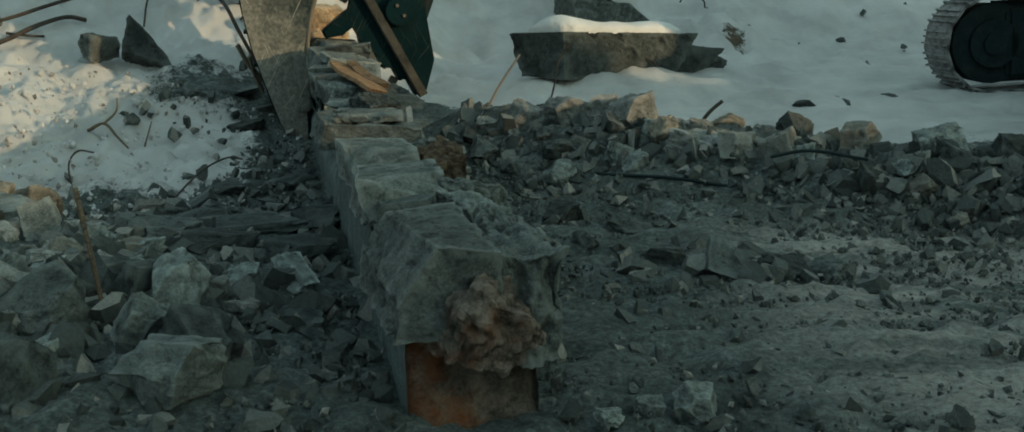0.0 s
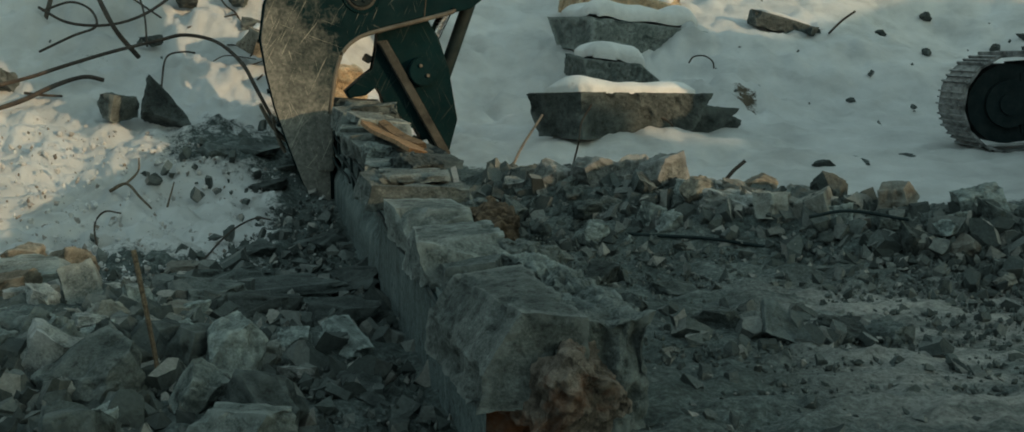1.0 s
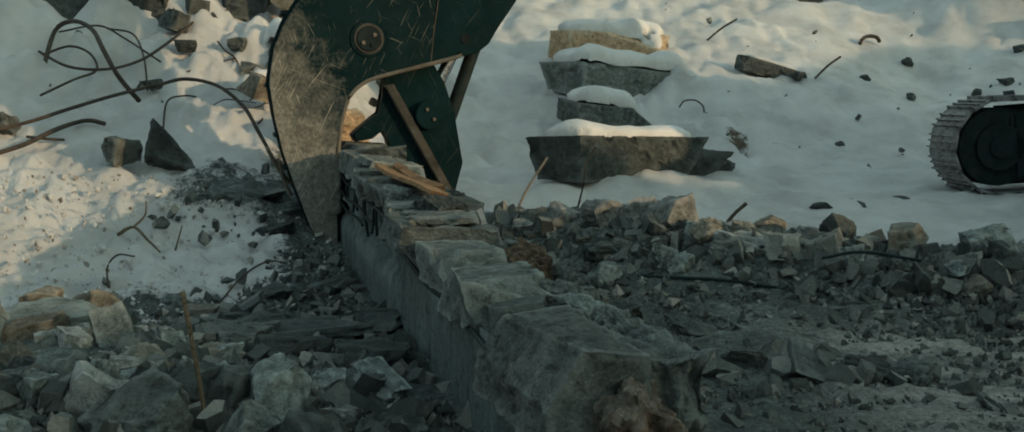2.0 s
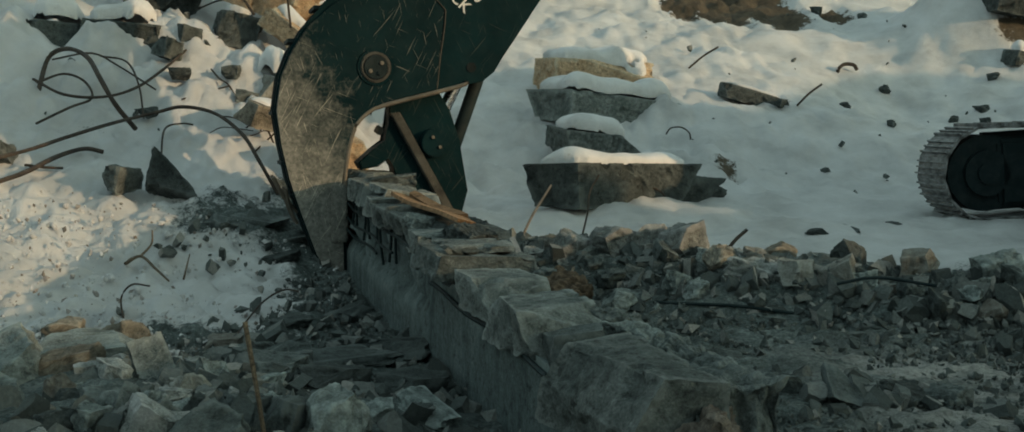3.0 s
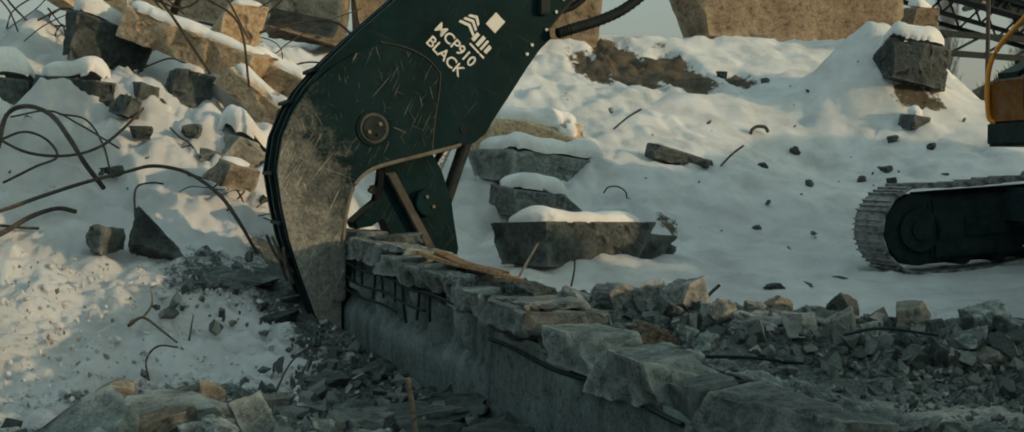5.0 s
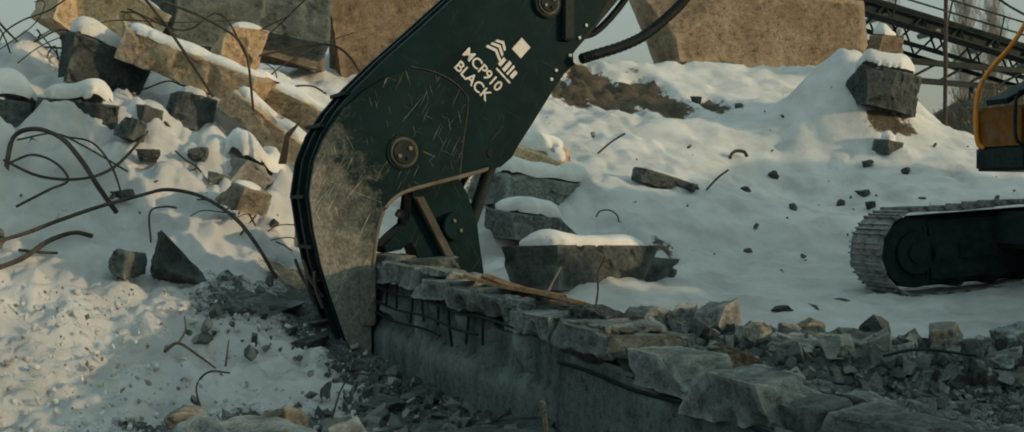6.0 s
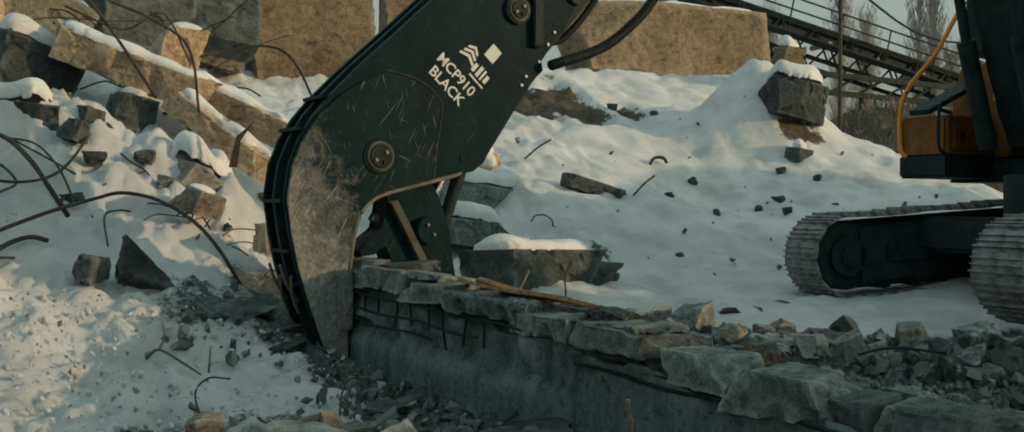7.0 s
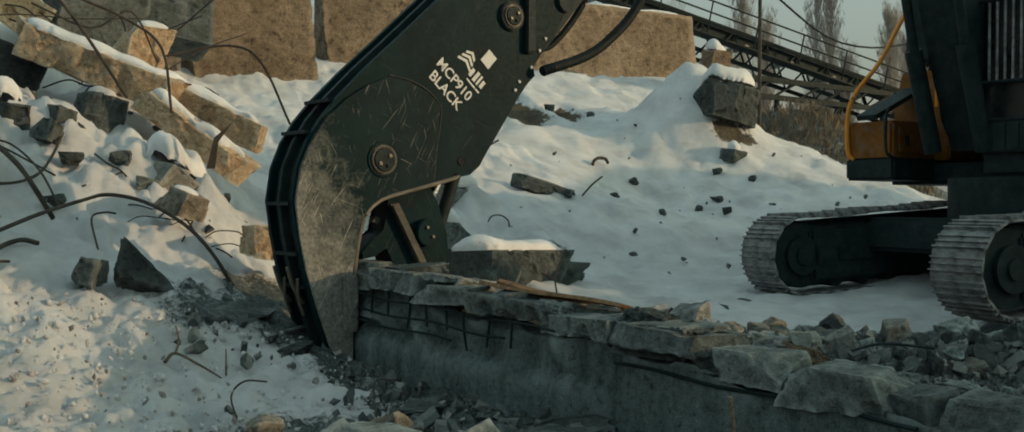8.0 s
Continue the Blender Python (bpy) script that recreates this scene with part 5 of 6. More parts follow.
# ---- snow-covered blocks behind ----
def snow_cap(ob, h, seed):
    """Snow draped over a block's upper faces: thick inside, thin and ragged towards the rim."""
    me = ob.data
    turn = ob.matrix_basis.to_3x3()
    up = turn.inverted() @ Vector((0, 0, 1))
    tree = BVHTree.FromPolygons([v.co for v in me.vertices], [tuple(p.vertices) for p in me.polygons])
    box_x, box_y = (max(abs(v.co[k]) for v in me.vertices) for k in (0, 1))
    nx, ny = max(10, min(44, int(box_x * 2 / 0.05))), max(8, min(26, int(box_y * 2 / 0.05)))
    hits = {}
    for j in range(ny + 1):
        for i in range(nx + 1):
            x, y = (2 * i / nx - 1) * box_x, (2 * j / ny - 1) * box_y
            p, n, _, _ = tree.ray_cast(Vector((x, y, 0)) + up * 3, -up)
            keep = 0.48 + 0.12 * noise.noise(Vector((x * 3, y * 3, seed)))
            if p is not None and abs(n.dot(up)) > keep:
                hits[i, j] = p
    # drop stray cells and ledges below the main top
    for _ in range(2):
        hits = {q: p for q, p in hits.items() if sum((q[0] + a, q[1] + b) in hits for a in (-1, 0, 1) for b in (-1, 0, 1)) >= 6}
    near = {}
    for i, j in hits:
        d = 4
        for a in range(-3, 4):
            for b in range(-3, 4):
                if (i + a, j + b) not in hits:
                    d = min(d, math.hypot(a, b))
        near[i, j] = d
    bm = bmesh.new()
    verts = {}
    for (i, j), p in hits.items():
        f = min(1.0, (near[i, j] - 0.8) / 2.6)
        lift = h * math.sqrt(max(0.0, f)) * (0.85 + 0.5 * noise.noise(p * 2.4 + Vector((seed, 0, 0)))) + (-0.015 if f <= 0.1 else 0.01)
        verts[i, j] = bm.verts.new(p + up * lift)
    for i, j in hits:
        ring = [(i, j), (i + 1, j), (i + 1, j + 1), (i, j + 1)]
        if all(q in verts for q in ring) and max(abs((hits[a] - hits[b]).dot(up)) for a in ring for b in ring) < 0.14:
            bm.faces.new([verts[q] for q in ring])
    bmesh.ops.delete(bm, geom=[v for v in bm.verts if not v.link_faces], context="VERTS")
    if len(bm.faces) < 4:
        bm.free()
        return None
    for _ in range(3):
        bmesh.ops.smooth_vert(bm, verts=bm.verts[:], factor=0.5, use_axis_x=True, use_axis_y=True, use_axis_z=True)
    rims = [e for e in bm.edges if e.is_boundary]
    for g in bmesh.ops.extrude_edge_only(bm, edges=rims)["geom"]:
        if isinstance(g, bmesh.types.BMVert):
            g.co -= up * 0.08
    return part("snow_cap", bm, SNOW, ob, "soft cap of snow", None, 80)


def block(x, y, z, size, rz, tilt, material, seed, label, snow=0.12, rough=0.05, name="concrete_block", category="concrete block", cuts=2):
    """A broken block or slab, centre at z, with snow on it."""
    unit = (size[0] * size[1] * size[2]) ** (1 / 3)
    me = split_block(name, seed, material, size, max(0.03, max(size) / 34), min(1.3, max(0.8, unit / 0.36) * rough / 0.05), cuts)
    ob = new(name, me)
    ob.matrix_basis = pose(x, y, z, tilt[0], tilt[1], rz)
    tagged(ob, label, category)
    if snow:
        snow_cap(ob, snow, seed)
    return ob


block(0.88, 10.93, 0.61, (1.62, 0.56, 0.38), 34, (0, 1), CONCRETE_DARK, 109, "long dark concrete block under thick snow", 0.14, 0.07, cuts=1)
chunk(1.78, 11.5, (0.5, 0.36, 0.36), 20, None, SET_DARK, "dark lump beside the snowy block", sink=0.40)
chunk(2.05, 11.7, (0.3, 0.26, 0.22), 60, None, SET_DARK, "dark lump beside the snowy block", sink=0.40)
block(1.08, 13.75, 0.93, (1.0, 0.7, 0.34), 24, (3, 5), CONCRETE, 102, "grey block half buried in snow", 0.24, 0.07, cuts=1)
block(1.42, 15.0, 1.36, (1.90, 0.75, 0.44), 34, (1, 5), CONCRETE, 103, "pale slab slanting under thick snow", 0.28, 0.07, cuts=1)
block(1.42, 15.95, 1.82, (1.55, 0.8, 0.52), 12, (2, 2), CONCRETE_TAN, 104, "tan concrete block with snow on top", 0.2, 0.06, cuts=1)
# dark stones added where the slope only has shaded pits in the snow
for x, y, a, b, c in ((2.6, 9.9, 0.34, 0.24, 0.16), (3.0, 10.1, 0.5, 0.12, 0.06), (3.5, 10.4, 0.5, 0.3, 0.05), (3.9, 13.4, 0.2, 0.15, 0.12), (3.95, 15.4, 0.26, 0.2, 0.2), (6.2, 17.2, 0.36, 0.26, 0.24), (7.3, 16.2, 0.34, 0.26, 0.26), (6.75, 16.0, 0.28, 0.24, 0.24),
                       (7.05, 15.6, 0.26, 0.2, 0.24), (5.4, 15.0, 0.24, 0.2, 0.18), (5.1, 16.0, 0.3, 0.2, 0.2), (7.9, 17.1, 0.34, 0.26, 0.24), (8.3, 16.6, 0.24, 0.2, 0.2), (4.6, 13.2, 0.14, 0.12, 0.1), (6.3, 20.7, 0.4, 0.3, 0.3), (6.95, 20.2, 0.3, 0.26, 0.26)):
    chunk(x, y, (a * 0.62, b * 0.62, c * 0.6), None, (5, 5), SET_DARK, "dark stone standing in for a shaded pit in the snow slope", "stones in the snow", 0.6)
block(8.45, 17.4, lie(8.45, 17.4) - 0.02, (0.42, 0.34, 0.26), 15, (6, 4), CONCRETE_DARK, 121, "dark stone under a round hood of snow", 0.2)
# leaning rock with a snow hood, and its neighbours on the crest
block(8.75, 18.15, 3.30, (1.10, 0.8, 0.66), 18, (4, 9), CONCRETE_DARK, 123, "dark boulder with a hood of snow on the slope", 0.42, 0.05, cuts=6)
block(11.2, 22.0, 4.62, (0.6, 0.55, 0.6), 10, (2, 3), SLAB_BROWN, 122, "square concrete stump on the crest", 0.3)
# big slabs on the crest
block(0.55, 22.2, 4.5, (2.5, 0.7, 2.0), 6, (-6, -4), SLAB_BROWN, 130, "large brown concrete slab standing on the crest", 0.12, 0.04)
block(3.3, 23.2, 5.15, (2.3, 0.7, 2.2), -4, (-5, 3), SLAB_BROWN, 131, "large brown concrete slab standing on the crest", 0.12, 0.04)
block(9.1, 24.2, 5.15, (5.0, 0.8, 2.0), 3, (-5, 2), SLAB_BROWN, 132, "long brown concrete slab lying on the snowy crest", 0.12, 0.035)
block(-1.6, 21.5, 4.6, (1.5, 0.8, 1.4), -15, (5, 8), SLAB_BROWN, 133, "dark slab fragment on the crest", 0.1, 0.05)

block(-1.98, 4.64, 0.13, (0.17, 0.12, 0.50), 25, (-40, -14), CAP, 171, "long grey slab fragment standing up in the heap", 0.0, 0.02, "concrete_chunk", "rubble")
# ---- the collapsed beams on the bank ----
block(-3.05, 12.80, 2.74, (1.75, 0.42, 0.36), -22, (6, 22), CONCRETE_TAN, 140, "fallen tan concrete beam with a dusting of snow", 0.07, 0.05, "fallen_beam", "beam", 1)
block(-1.88, 12.65, 2.24, (1.35, 0.40, 0.32), -22, (4, 26), CONCRETE_TAN, 141, "fallen tan concrete beam with snow on its back", 0.09, 0.05, "fallen_beam", "beam", 1)
block(-2.12, 12.05, 1.96, (1.20, 0.30, 0.28), -26, (6, 37), CONCRETE_TAN, 142, "slanting concrete beam sunk in snow", 0.12, 0.06, "fallen_beam", "beam", 1)
block(-2.52, 13.1, 2.95, (0.50, 0.42, 0.52), 15, (8, 12), CONCRETE_TAN, 153, "tan broken stump between fallen beams", 0.08, 0.06)
block(-4.0, 13.3, 2.72, (0.80, 0.50, 0.50), 25, (4, 16), CONCRETE_DARK, 143, "grey block tipped over under sliding snow", 0.25, cuts=0)
block(-4.10, 12.0, 2.02, (0.72, 0.55, 0.40), 8, (0, 2), CONCRETE_DARK, 144, "snow-hooded block on the bank", 0.30, cuts=0)
block(-4.75, 12.0, 2.02, (0.60, 0.5, 0.38), 20, (0, 4), CONCRETE_DARK, 154, "snow-hooded block on the bank", 0.30, cuts=0)
block(-3.02, 12.45, 2.20, (0.40, 0.34, 0.36), 30, (0, 10), CONCRETE_DARK, 145, "dark block under the fallen beam", 0.14)
block(-2.42, 11.75, 1.44, (0.85, 0.60, 0.36), 30, (6, 12), CONCRETE, 146, "lump below the fallen beam deep in snow", 0.32)
block(-3.40, 11.95, lie(-3.4, 11.95) + 0.04, (0.26, 0.2, 0.18), 30, (10, 10), CONCRETE_DARK, 147, "brown lump poking out of the bank", 0.0)
block(-3.55, 11.6, lie(-3.55, 11.6) + 0.03, (0.26, 0.2, 0.2), 60, (10, 10), CONCRETE_DARK, 155, "dark lump poking out of the bank", 0.0)
block(-2.45, 10.6, 1.28, (0.38, 0.30, 0.24), 50, (20, 10), CONCRETE_BROWN, 148, "dark lump in the snow", 0.04)
block(-1.75, 10.1, 0.93, (0.5, 0.35, 0.3), 20, (5, 5), CONCRETE_TAN, 149, "brown lump in the snow", 0)
block(-2.9, 15.4, 3.75, (1.2, 0.8, 0.9), 30, (10, 5), CONCRETE_DARK, 150, "dark concrete lump on the heap", 0.1)
block(-2.0, 16.4, 3.95, (1.4, 0.8, 1.0), 10, (-10, 6), CONCRETE_DARK, 151, "dark concrete slab leaning on the heap", 0.05)
block(-4.2, 14.6, 3.5, (1.4, 0.9, 0.8), 30, (10, 25), CONCRETE_TAN, 152, "tan concrete lump on the heap", 0.1)
POINTED = chunk_mesh("concrete_chunk", 95, CONCRETE_DARK)
for v in POINTED.vertices:
    v.co.x, v.co.y = v.co.x * (1.05 - 0.95 * (v.co.z + 0.4)) - 0.25 * v.co.z, v.co.y * (1.05 - 0.9 * (v.co.z + 0.4))
chunk(-3.04, 9.15, (0.36, 0.34, 0.42), 12, (2, -8), [POINTED], "dark pointed stone standing in the snow", "stones in the snow", 0.15)
chunk(-3.36, 9.05, (0.30, 0.24, 0.24), 70, (15, 4), SET_GREY, "dark stone leaning on a pointed one", "stones in the snow", 0.15)
for x, y, a, b, c in ((-2.9, 11.5, 0.2, 0.2, 0.16), (-3.35, 11.3, 0.22, 0.18, 0.14), (-2.7, 11.2, 0.25, 0.15, 0.14), (-4.4, 9.4, 0.3, 0.25, 0.25), (-2.2, 8.9, 0.35, 0.25, 0.12), (-1.85, 8.8, 0.4, 0.25, 0.1), (-2.5, 8.7, 0.25, 0.2, 0.1), (-1.6, 9.0, 0.4, 0.25, 0.14), (-2.0, 8.3, 0.3, 0.2, 0.08), (-2.9, 13.0, 0.3, 0.2, 0.2), (-3.5, 10.6, 0.18, 0.12, 0.1)):
    chunk(x, y, (a, b, c), None, (8, 8), SET_DARK, "dark stone lying in dirty snow", "stones in the snow", 0.5)


# ---- bars, twigs and sticks ----
BANK = "bent rusty reinforcing bar tangled on the snow bank"
loose("bent_bar", [(-4.6, 8.9, 0.85), (-4.14, 9.21, 0.98), (-3.92, 9.5, 1.08), (-3.63, 9.85, 1.2), (-3.32, 10.17, 1.3), (-3.11, 10.27, 1.35), (-2.82, 10.23, 1.29), (-2.54, 9.96, 1.11), (-2.36, 9.7, 0.89), (-2.19, 9.61, 0.60)], 0.017, REBAR, "long rusty bar arching over the snow", "rebar", group="bars on the bank")
loose("bent_bar", [(-4.5, 10.64, 1.50), (-4.49, 10.92, 1.82), (-4.3, 10.87, 1.9), (-4.04, 10.6, 1.81), (-3.82, 10.23, 1.6), (-3.67, 10.14, 1.37), (-3.54, 10.3, 1.15)], 0.022, REBAR, BANK, "rebar", group="bars on the bank")
loose("bent_bar", [(-4.45, 10.47, 1.57), (-4.3, 10.74, 1.66), (-4.1, 10.7, 1.59), (-3.95, 10.41, 1.43), (-4.07, 10.15, 1.34), (-4.28, 9.92, 1.20)], 0.012, REBAR, BANK, "rebar", group="bars on the bank")
loose("bent_bar", [(-4.48, 10.46, 1.6), (-4.17, 10.32, 1.46), (-3.86, 10.42, 1.44), (-3.64, 10.71, 1.53), (-3.5, 11.23, 1.73), (-3.36, 11.92, 2.01), (-3.16, 12.69, 2.25)], 0.014, REBAR, BANK, "rebar", group="bars on the bank")
loose("bent_bar", [(-4.3, 8.7, 0.72), (-4.08, 8.98, 0.81), (-3.96, 9.45, 0.93), (-3.8, 9.65, 0.99), (-3.67, 9.74, 0.96)], 0.020, REBAR, BANK, "rebar", group="bars on the bank")
loose("bent_bar", [(-4.14, 9.23, 0.87), (-3.98, 9.24, 0.85), (-3.88, 9.34, 0.84)], 0.012, REBAR, BANK, "rebar", group="bars on the bank")
loose("bent_bar", [(-4.09, 11.19, 1.85), (-3.85, 11.21, 1.8), (-3.63, 10.79, 1.56), (-3.49, 10.39, 1.25)], 0.010, REBAR, BANK, "rebar", group="bars on the bank")
loose("bent_bar", [(-4.45, 10.9, 1.8), (-4.18, 11.21, 1.88), (-3.89, 11.08, 1.75), (-3.5, 10.89, 1.52)], 0.010, REBAR, BANK, "rebar", group="bars on the bank")
loose("bent_bar", [(-3.22, 9.87, 0.9), (-3.25, 10.15, 1.15), (-3.14, 10.3, 1.2), (-3.04, 10.34, 1.19)], 0.009, REBAR, BANK, "rebar", group="bars on the bank")
loose("bent_bar", [(-2.58, 10.6, 1.18), (-2.43, 10.63, 1.15), (-2.32, 10.49, 0.95)], 0.009, REBAR, BANK, "rebar", group="bars on the bank")
loose("bent_bar", [(-2.49, 10.35, 0.95), (-2.35, 10.69, 1.12)], 0.009, REBAR, BANK, "rebar", group="bars on the bank")
loose("bent_bar", [(-3.12, 11.62, 1.75), (-3.01, 11.45, 1.65), (-2.9, 11.36, 1.58), (-2.79, 11.2, 1.42)], 0.009, REBAR, BANK, "rebar", group="bars on the bank")
loose("bent_bar", [(-3.27, 10.95, 1.43), (-3.06, 11.15, 1.51), (-2.85, 11.44, 1.59)], 0.009, REBAR, BANK, "rebar", group="bars on the bank")
loose("bent_bar", [(-3.9, 12.2, 3.9), (-3.43, 12.2, 3.32), (-3.15, 12.2, 2.94), (-2.77, 12.2, 2.35)], 0.016, REBAR, "bar sticking up from the fallen beams", "rebar", group="bars on the bank")
loose("bent_bar", [(-3.24, 12.0, 3.29), (-2.81, 12.0, 3.12), (-2.46, 12.0, 2.85), (-2.36, 12.0, 2.2)], 0.014, REBAR, "bar sticking up from the fallen beams", "rebar", group="bars on the bank")
loose("bent_bar", [(-2.3, 13.0, 2.9), (-1.62, 13.0, 3.06), (-1.25, 13.0, 2.9), (-0.91, 13.0, 2.2)], 0.014, REBAR, "thin bar bowing over the snow", "rebar", group="bars on the bank")
loose("bent_bar", [(-3.66, 12.5, 3.29), (-3.09, 12.5, 3.08), (-2.7, 12.5, 3.28), (-2.4, 12.8, 2.8)], 0.011, REBAR, "bar sticking up from the fallen beams", "rebar", group="bars on the bank")
rnd = random.Random(21)
for k in range(44):
    x, y = (rnd.uniform(-5.2, -1.6), rnd.uniform(12.8, 15.4)) if k < 30 else (rnd.uniform(-5.4, -3.6), rnd.uniform(13.4, 15.0))
    z = lie(x, y) + 0.55
    pts = [Vector((x, y, z - 0.5))]
    way = Vector((rnd.uniform(-1, 1), rnd.uniform(-0.3, 0.3), rnd.uniform(0.2, 1.0)))
    for _ in range(rnd.randint(3, 5)):
        pts.append(pts[-1] + way * rnd.uniform(0.2, 0.42))
        way = way + Vector((rnd.uniform(-0.7, 0.7), rnd.uniform(-0.3, 0.3), rnd.uniform(-0.75, 0.35)))
    loose("bent_bar", pts, rnd.uniform(0.006, 0.013), REBAR, "rusty bar in the tangle on the heap", "rebar", group="bars on the heap")
for k in range(9):
    x, y = rnd.uniform(-3.0, -1.75), rnd.uniform(10.35, 10.9)
    z = lie(x, y) + 0.08
    pts = [Vector((x, y, z - 0.1))]
    way = Vector((rnd.choice((-1, 1)) * rnd.uniform(0.5, 1.0), rnd.uniform(-0.2, 0.2), rnd.uniform(0.1, 0.6)))
    for _ in range(3):
        pts.append(pts[-1] + way * rnd.uniform(0.12, 0.24))
        way = way + Vector((rnd.uniform(-0.5, 0.5), rnd.uniform(-0.2, 0.2), rnd.uniform(-0.7, 0.1)))
    loose("bent_wire", pts, rnd.uniform(0.005, 0.008), REBAR, "thin rusty wire sprawling over the bank", "wire", group="wires on the bank")
tagged(part("rust_spike", plate(bmesh.new(), [(-2.13, 1.62), (-2.05, 1.62), (-2.02, 1.88), (-1.88, 2.08), (-2.06, 1.92)][::-1], 11.28, 11.30), REBAR), "rusty strip of steel stuck in the snow", "steel strip")
loose("twig", [(-2.97, 7.76, 0.25), (-2.89, 7.86, 0.29), (-2.75, 7.7, 0.22), (-2.64, 7.6, 0.15)], 0.013, TWIG, "forked dry twig lying in the snow", "twig", 0.006)
loose("twig", [(-2.89, 7.86, 0.29), (-2.85, 8.0, 0.36), (-2.86, 8.07, 0.45)], 0.010, TWIG, "upright fork of a dry twig", "twig", 0.005)
loose("twig", [(-2.58, 7.76, 0.14), (-2.56, 7.88, 0.3)], 0.008, TWIG, "short dry stalk in the snow", "twig", 0.004)
loose("wooden_stick", [(-1.40, 3.72, -0.02), (-1.43, 3.71, 0.25), (-1.475, 3.70, 0.565)], 0.0075, TWIG, "thin brown stick standing in the rubble", "stick", 0.009)
loose("bent_wire", [(-2.69, 6.71, 0.0), (-2.73, 6.78, 0.16), (-2.66, 6.76, 0.25), (-2.54, 6.7, 0.25)], 0.006, REBAR, "bent rusty wire sticking from the snow", "wire")
loose("bent_wire", [(-1.99, 6.33, 0.0), (-1.9, 6.7, 0.13), (-1.8, 6.95, 0.18), (-1.7, 6.96, 0.17)], 0.006, REBAR, "bent rusty wire sticking from the snow", "wire")
loose("long_bar", [(0.5, 6.85, 0.10), (0.66, 6.77, 0.10), (0.95, 6.61, 0.11), (1.26, 6.44, 0.09)], 0.011, STEEL_DARK, "straight dark bar lying before the rubble", "rebar")
loose("long_bar", [(1.5, 6.39, 0.27), (1.7, 6.29, 0.32), (1.96, 6.08, 0.30)], 0.010, STEEL_DARK, "dark bar lying in the rubble ridge", "rebar")
loose("pale_stick", [(-0.25, 8.6, 0.15), (-0.12, 8.68, 0.45), (0.06, 8.8, 0.72)], 0.013, REBAR_PALE, "pale stick leaning out of the rubble", "stick", 0.009)
loose("bent_wire", [(0.25, 8.6, 0.2), (0.33, 8.66, 0.5), (0.36, 8.75, 0.66), (0.44, 8.8, 0.80)], 0.008, REBAR, "thin bar standing in the rubble", "wire")
for x, y, s in ((1.3, 10.9, -1), (1.5, 15.0, 1), (5.67, 17.54, 1), (2.3, 14.2, -1)):
    z = lie(x, y)
    loose("bent_bar", [(x - 0.12 * s, y, z - 0.03), (x - 0.1 * s, y, z + 0.07), (x, y + 0.02, z + 0.14), (x + 0.14 * s, y, z + 0.13), (x + 0.2 * s, y, z + 0.05)], 0.03 if x > 5 else 0.010, REBAR, "hooked rusty bar poking out of the snow", "rebar", group="hooked bars")
for x, y, dx, dz in ((4.2, 15.4, 0.35, 0.28), (3.0, 16.9, 0.45, 0.3), (1.5, 9.0, 0.2, 0.2)):
    z = lie(x, y)
    loose("bent_bar", [(x, y, z - 0.02), (x + dx / 2, y, z + dz * 0.55), (x + dx, y, z + dz)], 0.016, REBAR, "short rusty bar poking out of the snow", "rebar", group="hooked bars")
block(3.70, 15.62, lie(3.7, 15.62) - 0.06, (0.95, 0.34, 0.20), -4, (0, 17), CONCRETE_DARK, 160, "dark slab half sunk in the snow slope", 0.05)


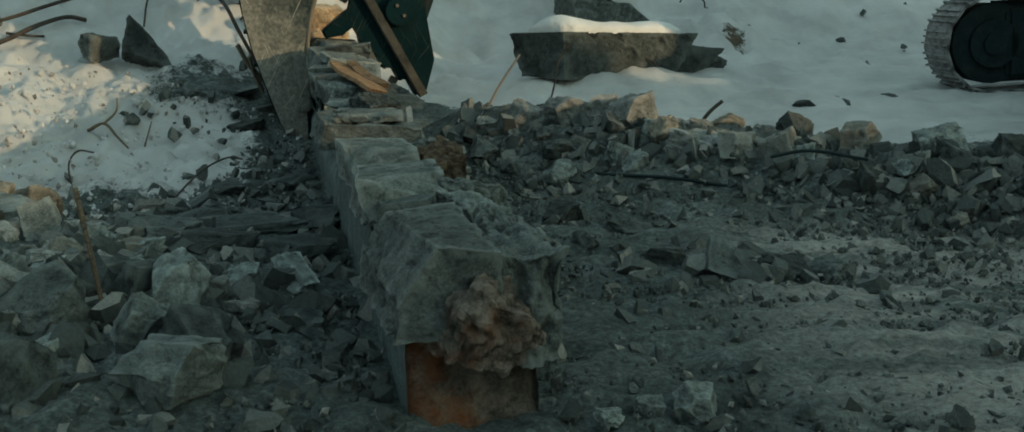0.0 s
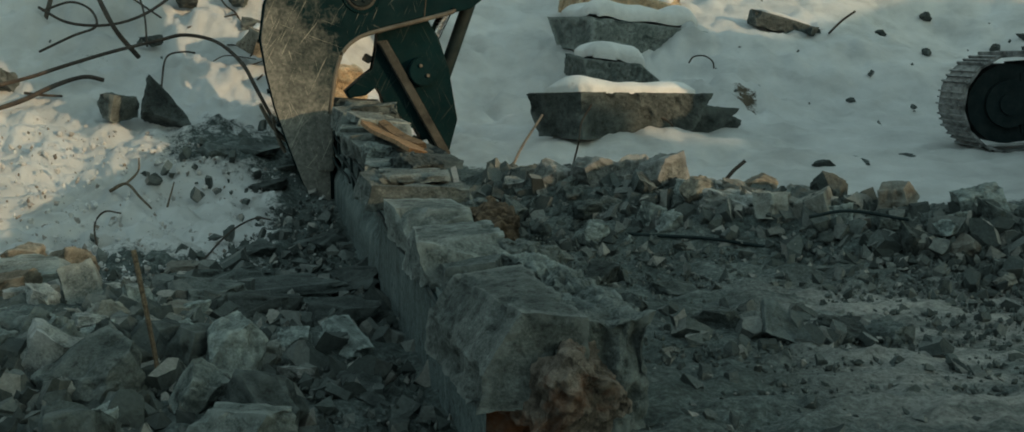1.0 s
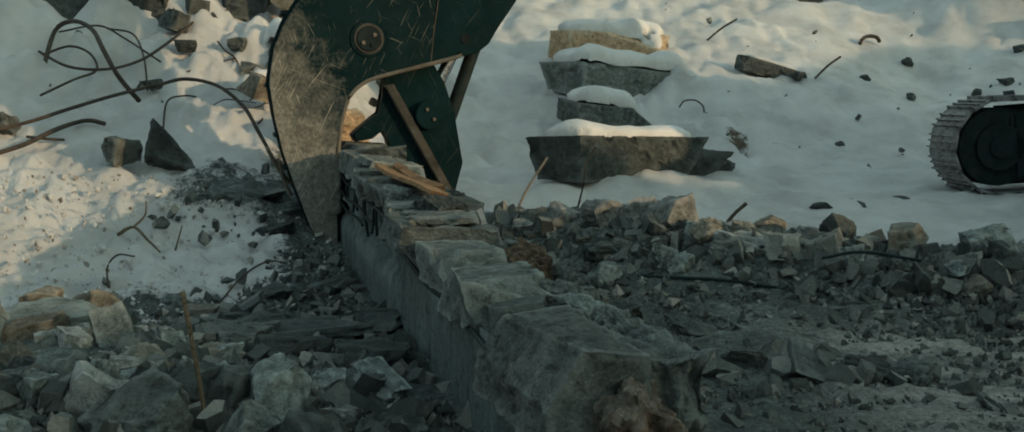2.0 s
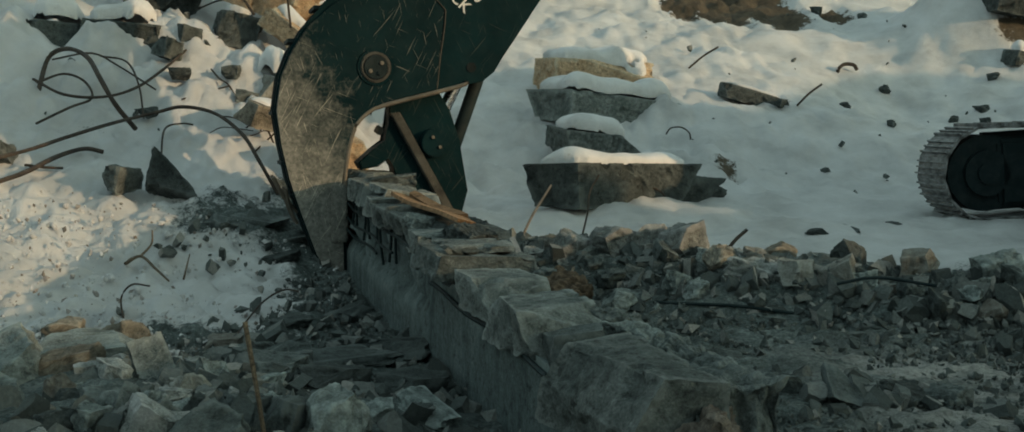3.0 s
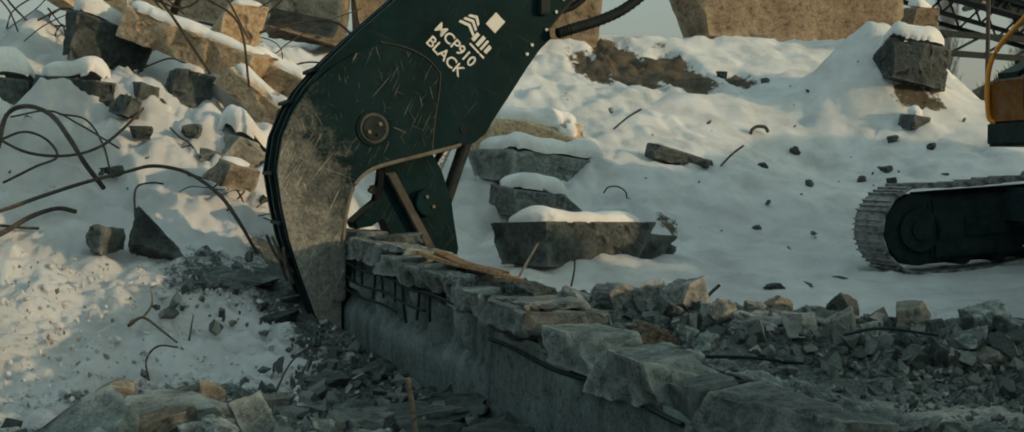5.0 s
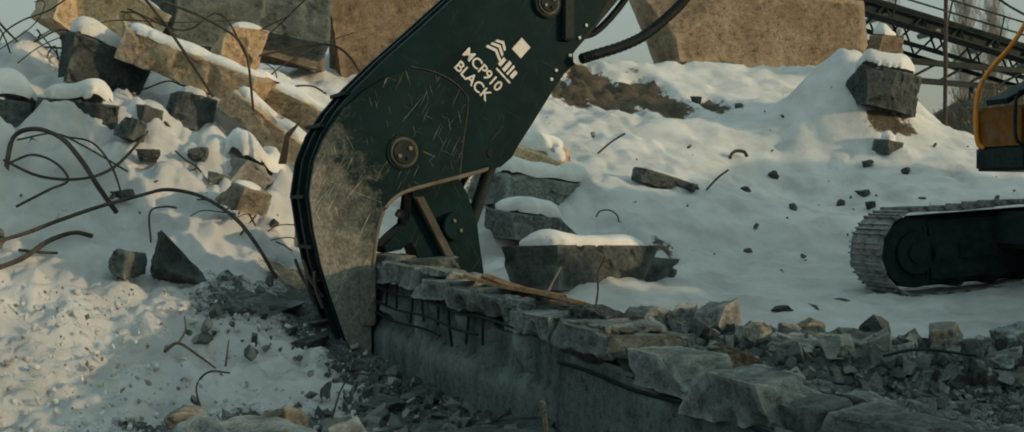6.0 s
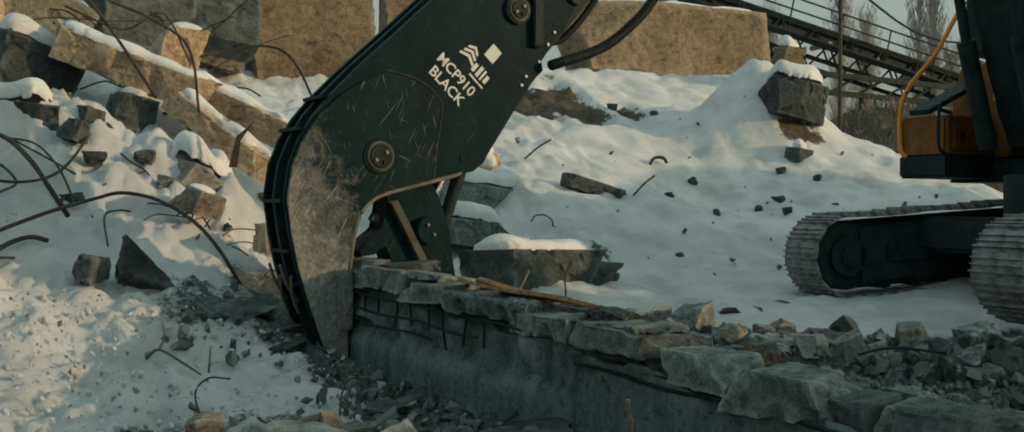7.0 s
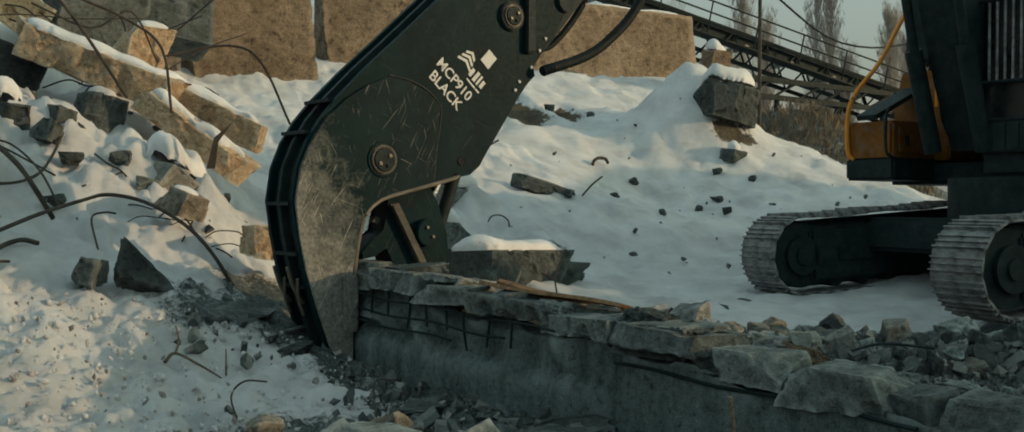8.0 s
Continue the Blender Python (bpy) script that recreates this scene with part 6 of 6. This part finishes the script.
# ---- the conveyor, pole and trees far behind ----
def build_conveyor():
    thing = empty("belt_conveyor", Matrix.Translation((12.2, 30, 8.15)) @ pose(0, 0, 0, 0, 12.7, 0), "long dark inclined belt conveyor on steel trusses", "conveyor")
    L = 26.0
    for y in (0.0, 1.1):
        bm = bmesh.new()
        box(bm, 0, L, y - 0.05, y + 0.05, -0.06, 0.06)
        part("top_chord", bm, STEEL_DARK, thing)
        bm = bmesh.new()
        box(bm, 0, L, y - 0.05, y + 0.05, -0.98, -0.86)
        part("bottom_chord", bm, STEEL_DARK, thing)
        for k in range(20):
            bm = bmesh.new()
            x = 0.3 + 1.3 * k
            rod(bm, (x, y, 0), (x + 0.65, y, -0.9), 0.035, 6)
            part("brace", bm, STEEL_DARK, thing)
            rod(bm2 := bmesh.new(), (x + 0.65, y, -0.9), (x + 1.3, y, 0), 0.035, 6)
            part("brace", bm2, STEEL_DARK, thing)
    bm = bmesh.new()
    box(bm, 0, L, 0.06, 0.09, -0.50, -0.08)
    part("side_panel", bm, STEEL_DARK, thing, "dark side sheeting")
    bm = bmesh.new()
    box(bm, 0, L, 0.08, 1.02, 0.10, 0.15)
    part("belt", bm, RUBBER, thing, "black rubber belt")
    for k in range(14):
        part("roller", rod(bmesh.new(), (0.6 + 1.85 * k, 0.05, -0.30), (0.6 + 1.85 * k, 1.05, -0.30), 0.09, 10), TRACK_STEEL, thing)
        part("rail_post", rod(bmesh.new(), (0.6 + 1.85 * k, -0.35, -0.5), (0.6 + 1.85 * k, -0.35, 0.62), 0.025, 6), STEEL_DARK, thing)
    for z in (0.62, 0.25):
        part("hand_rail", rod(bmesh.new(), (0.3, -0.35, z), (L - 0.4, -0.35, z), 0.03, 6), STEEL_DARK, thing)
    bm = bmesh.new()
    box(bm, 0, L, -0.62, -0.08, -0.55, -0.50)
    part("walkway", bm, STEEL_DARK, thing)
    for x, h in ((3.0, 7.0), (10.5, 5.4), (18, 3.8)):
        for dx in (-0.9, 0.9):
            part("trestle_leg", rod(bmesh.new(), (x, 0.2, -0.9), (x + dx - 0.22 * h, 0.2, -0.9 - h), 0.08, 8), STEEL_DARK, thing)
    bm = bmesh.new()
    rod(bm, (-1.1, 0.1, 0.1), (0.3, 0.1, 0.05), 0.27, 16)
    part("drive_motor", bm, BLUE, thing, "blue drive motor at the conveyor's head")
    # the lower feeder under it
    low = empty("lower_feeder", Matrix.Translation((14.5, 29.2, 5.0)) @ pose(0, 0, 0, 0, 2.5, 0), "dark lower feeder frame beneath the conveyor", "conveyor")
    for z in (0.0, 0.55):
        bm = bmesh.new()
        box(bm, 0, 9, -0.08, 0.08, z - 0.08, z + 0.08)
        part("chord", bm, STEEL_DARK, low)
    for k in range(9):
        part("brace", rod(bmesh.new(), (k, 0, 0), (k + 1, 0, 0.55), 0.04, 6), STEEL_DARK, low)
    for x in (0.4, 4.2, 8.6):
        part("feeder_leg", rod(bmesh.new(), (x, 0, 0), (x, 0, -4.2), 0.09, 8), STEEL_DARK, low)


build_conveyor()
tagged(part("steel_pole", rod(bmesh.new(), (15.57, 26, lie(15.57, 26) - 0.2), (15.57, 26, 11.0), 0.055, 10), REBAR), "thin rusty upright steel pole", "pole")
loose("cable", [(15.6, 26.0, 7.6), (22, 30, 6.9), (29.5, 34, 8.0), (36, 34, 10.2), (44, 34, 14)], 0.035, RUBBER, "thin black overhead cable", "cable")


def build_tree(seed, height):
    """A bare upright poplar: a tapered trunk, steep limbs and many thin twigs."""
    r = random.Random(seed)
    thing = empty("poplar_tree", Matrix(), "tall bare poplar tree in winter", "tree", "poplars")
    pts = [Vector((0.12 * math.sin(k + seed), 0.1 * math.cos(2 * k), height * k / 9)) for k in range(10)]
    part("trunk", tube(bmesh.new(), pts, 0.22, 7, 0.02), BARK, thing, angle=80)
    bm = bmesh.new()
    for k in range(260):
        z = height * r.uniform(0.14, 0.97)
        reach = (0.9 + 1.5 * math.sin(math.pi * min(1, z / height)) ** 0.8) * r.uniform(0.5, 1.0)
        a = r.uniform(0, 6.283)
        p = Vector((0, 0, z))
        way = Vector((math.cos(a) * 0.42, math.sin(a) * 0.42, 1.0))
        line = [p + Vector((way.x * f * reach * 1.6, way.y * f * reach * 1.6, reach * 2.0 * f)) + Vector((r.uniform(-0.06, 0.06), r.uniform(-0.06, 0.06), 0)) for f in (0, 0.35, 0.7, 1.0)]
        tube(bm, line, 0.035, 3, 0.008)
        for _ in range(13):
            q = line[r.randint(1, 3)]
            b = r.uniform(0, 6.283)
            s = r.uniform(0.35, 0.9)
            tip = q + Vector((math.cos(b) * 0.4 * s, math.sin(b) * 0.4 * s, s))
            tube(bm, [q, (q + tip) / 2 + Vector((0.04, 0, 0)), tip], 0.017, 3, 0.007)
    part("branch_crown", bm, BARK, thing, "bare steep twigs", angle=80)
    return thing


kinds = [build_tree(s, h) for s, h in ((1, 21.0), (2, 18.5), (3, 22.5))]
spots = [(62, 90, 0), (66.5, 92, 20), (69.5, 88, 50), (73, 90, 80), (76, 91, 120), (80, 89, 10), (84, 93, 70), (58, 96, 33), (88, 95, 140), (93, 97, 15)]
for i, (x, y, a) in enumerate(spots):
    if i < 3:
        kinds[i].matrix_basis = pose(x, y, 1.2, 0, 0, a)
    else:
        copy_thing(kinds[i % 3], pose(x, y, 1.2, 0, 0, a) @ Matrix.Diagonal((1, 1, 0.85 + 0.06 * (i % 4), 1)))


def brush(name, n, place, height, material, seed, label):
    """Dry weeds: countless thin stalks as one mesh."""
    rs = np.random.RandomState(seed)
    verts, faces = [], []
    for _ in range(n):
        x, y = place(rs)
        z = lie(x, y)
        h = height * (0.4 + rs.rand())
        lean = rs.normal(0, 0.3, 2) * h
        w = 0.006 * (0.6 + rs.rand())
        k = len(verts)
        verts += [(x - w, y, z - 0.05), (x + w, y, z - 0.05), (x + lean[0] * 0.4, y + lean[1] * 0.4 + w, z + h * 0.6), (x + lean[0], y + lean[1], z + h)]
        faces += [(k, k + 1, k + 2), (k, k + 2, k + 3), (k + 1, k + 2, k + 3)]
    me = bpy.data.meshes.new(name)
    me.from_pydata(verts, [], faces)
    me.materials.append(material)
    return tagged(new(name, me), label, "dry weeds", kind="stuff")


brush("dry_weeds", 6000, lambda rs: (rs.uniform(13.5, 21), rs.uniform(24.5, 28.5)), 0.26, DRY_WEED, 5, "dry brown weeds on the dirt mound")
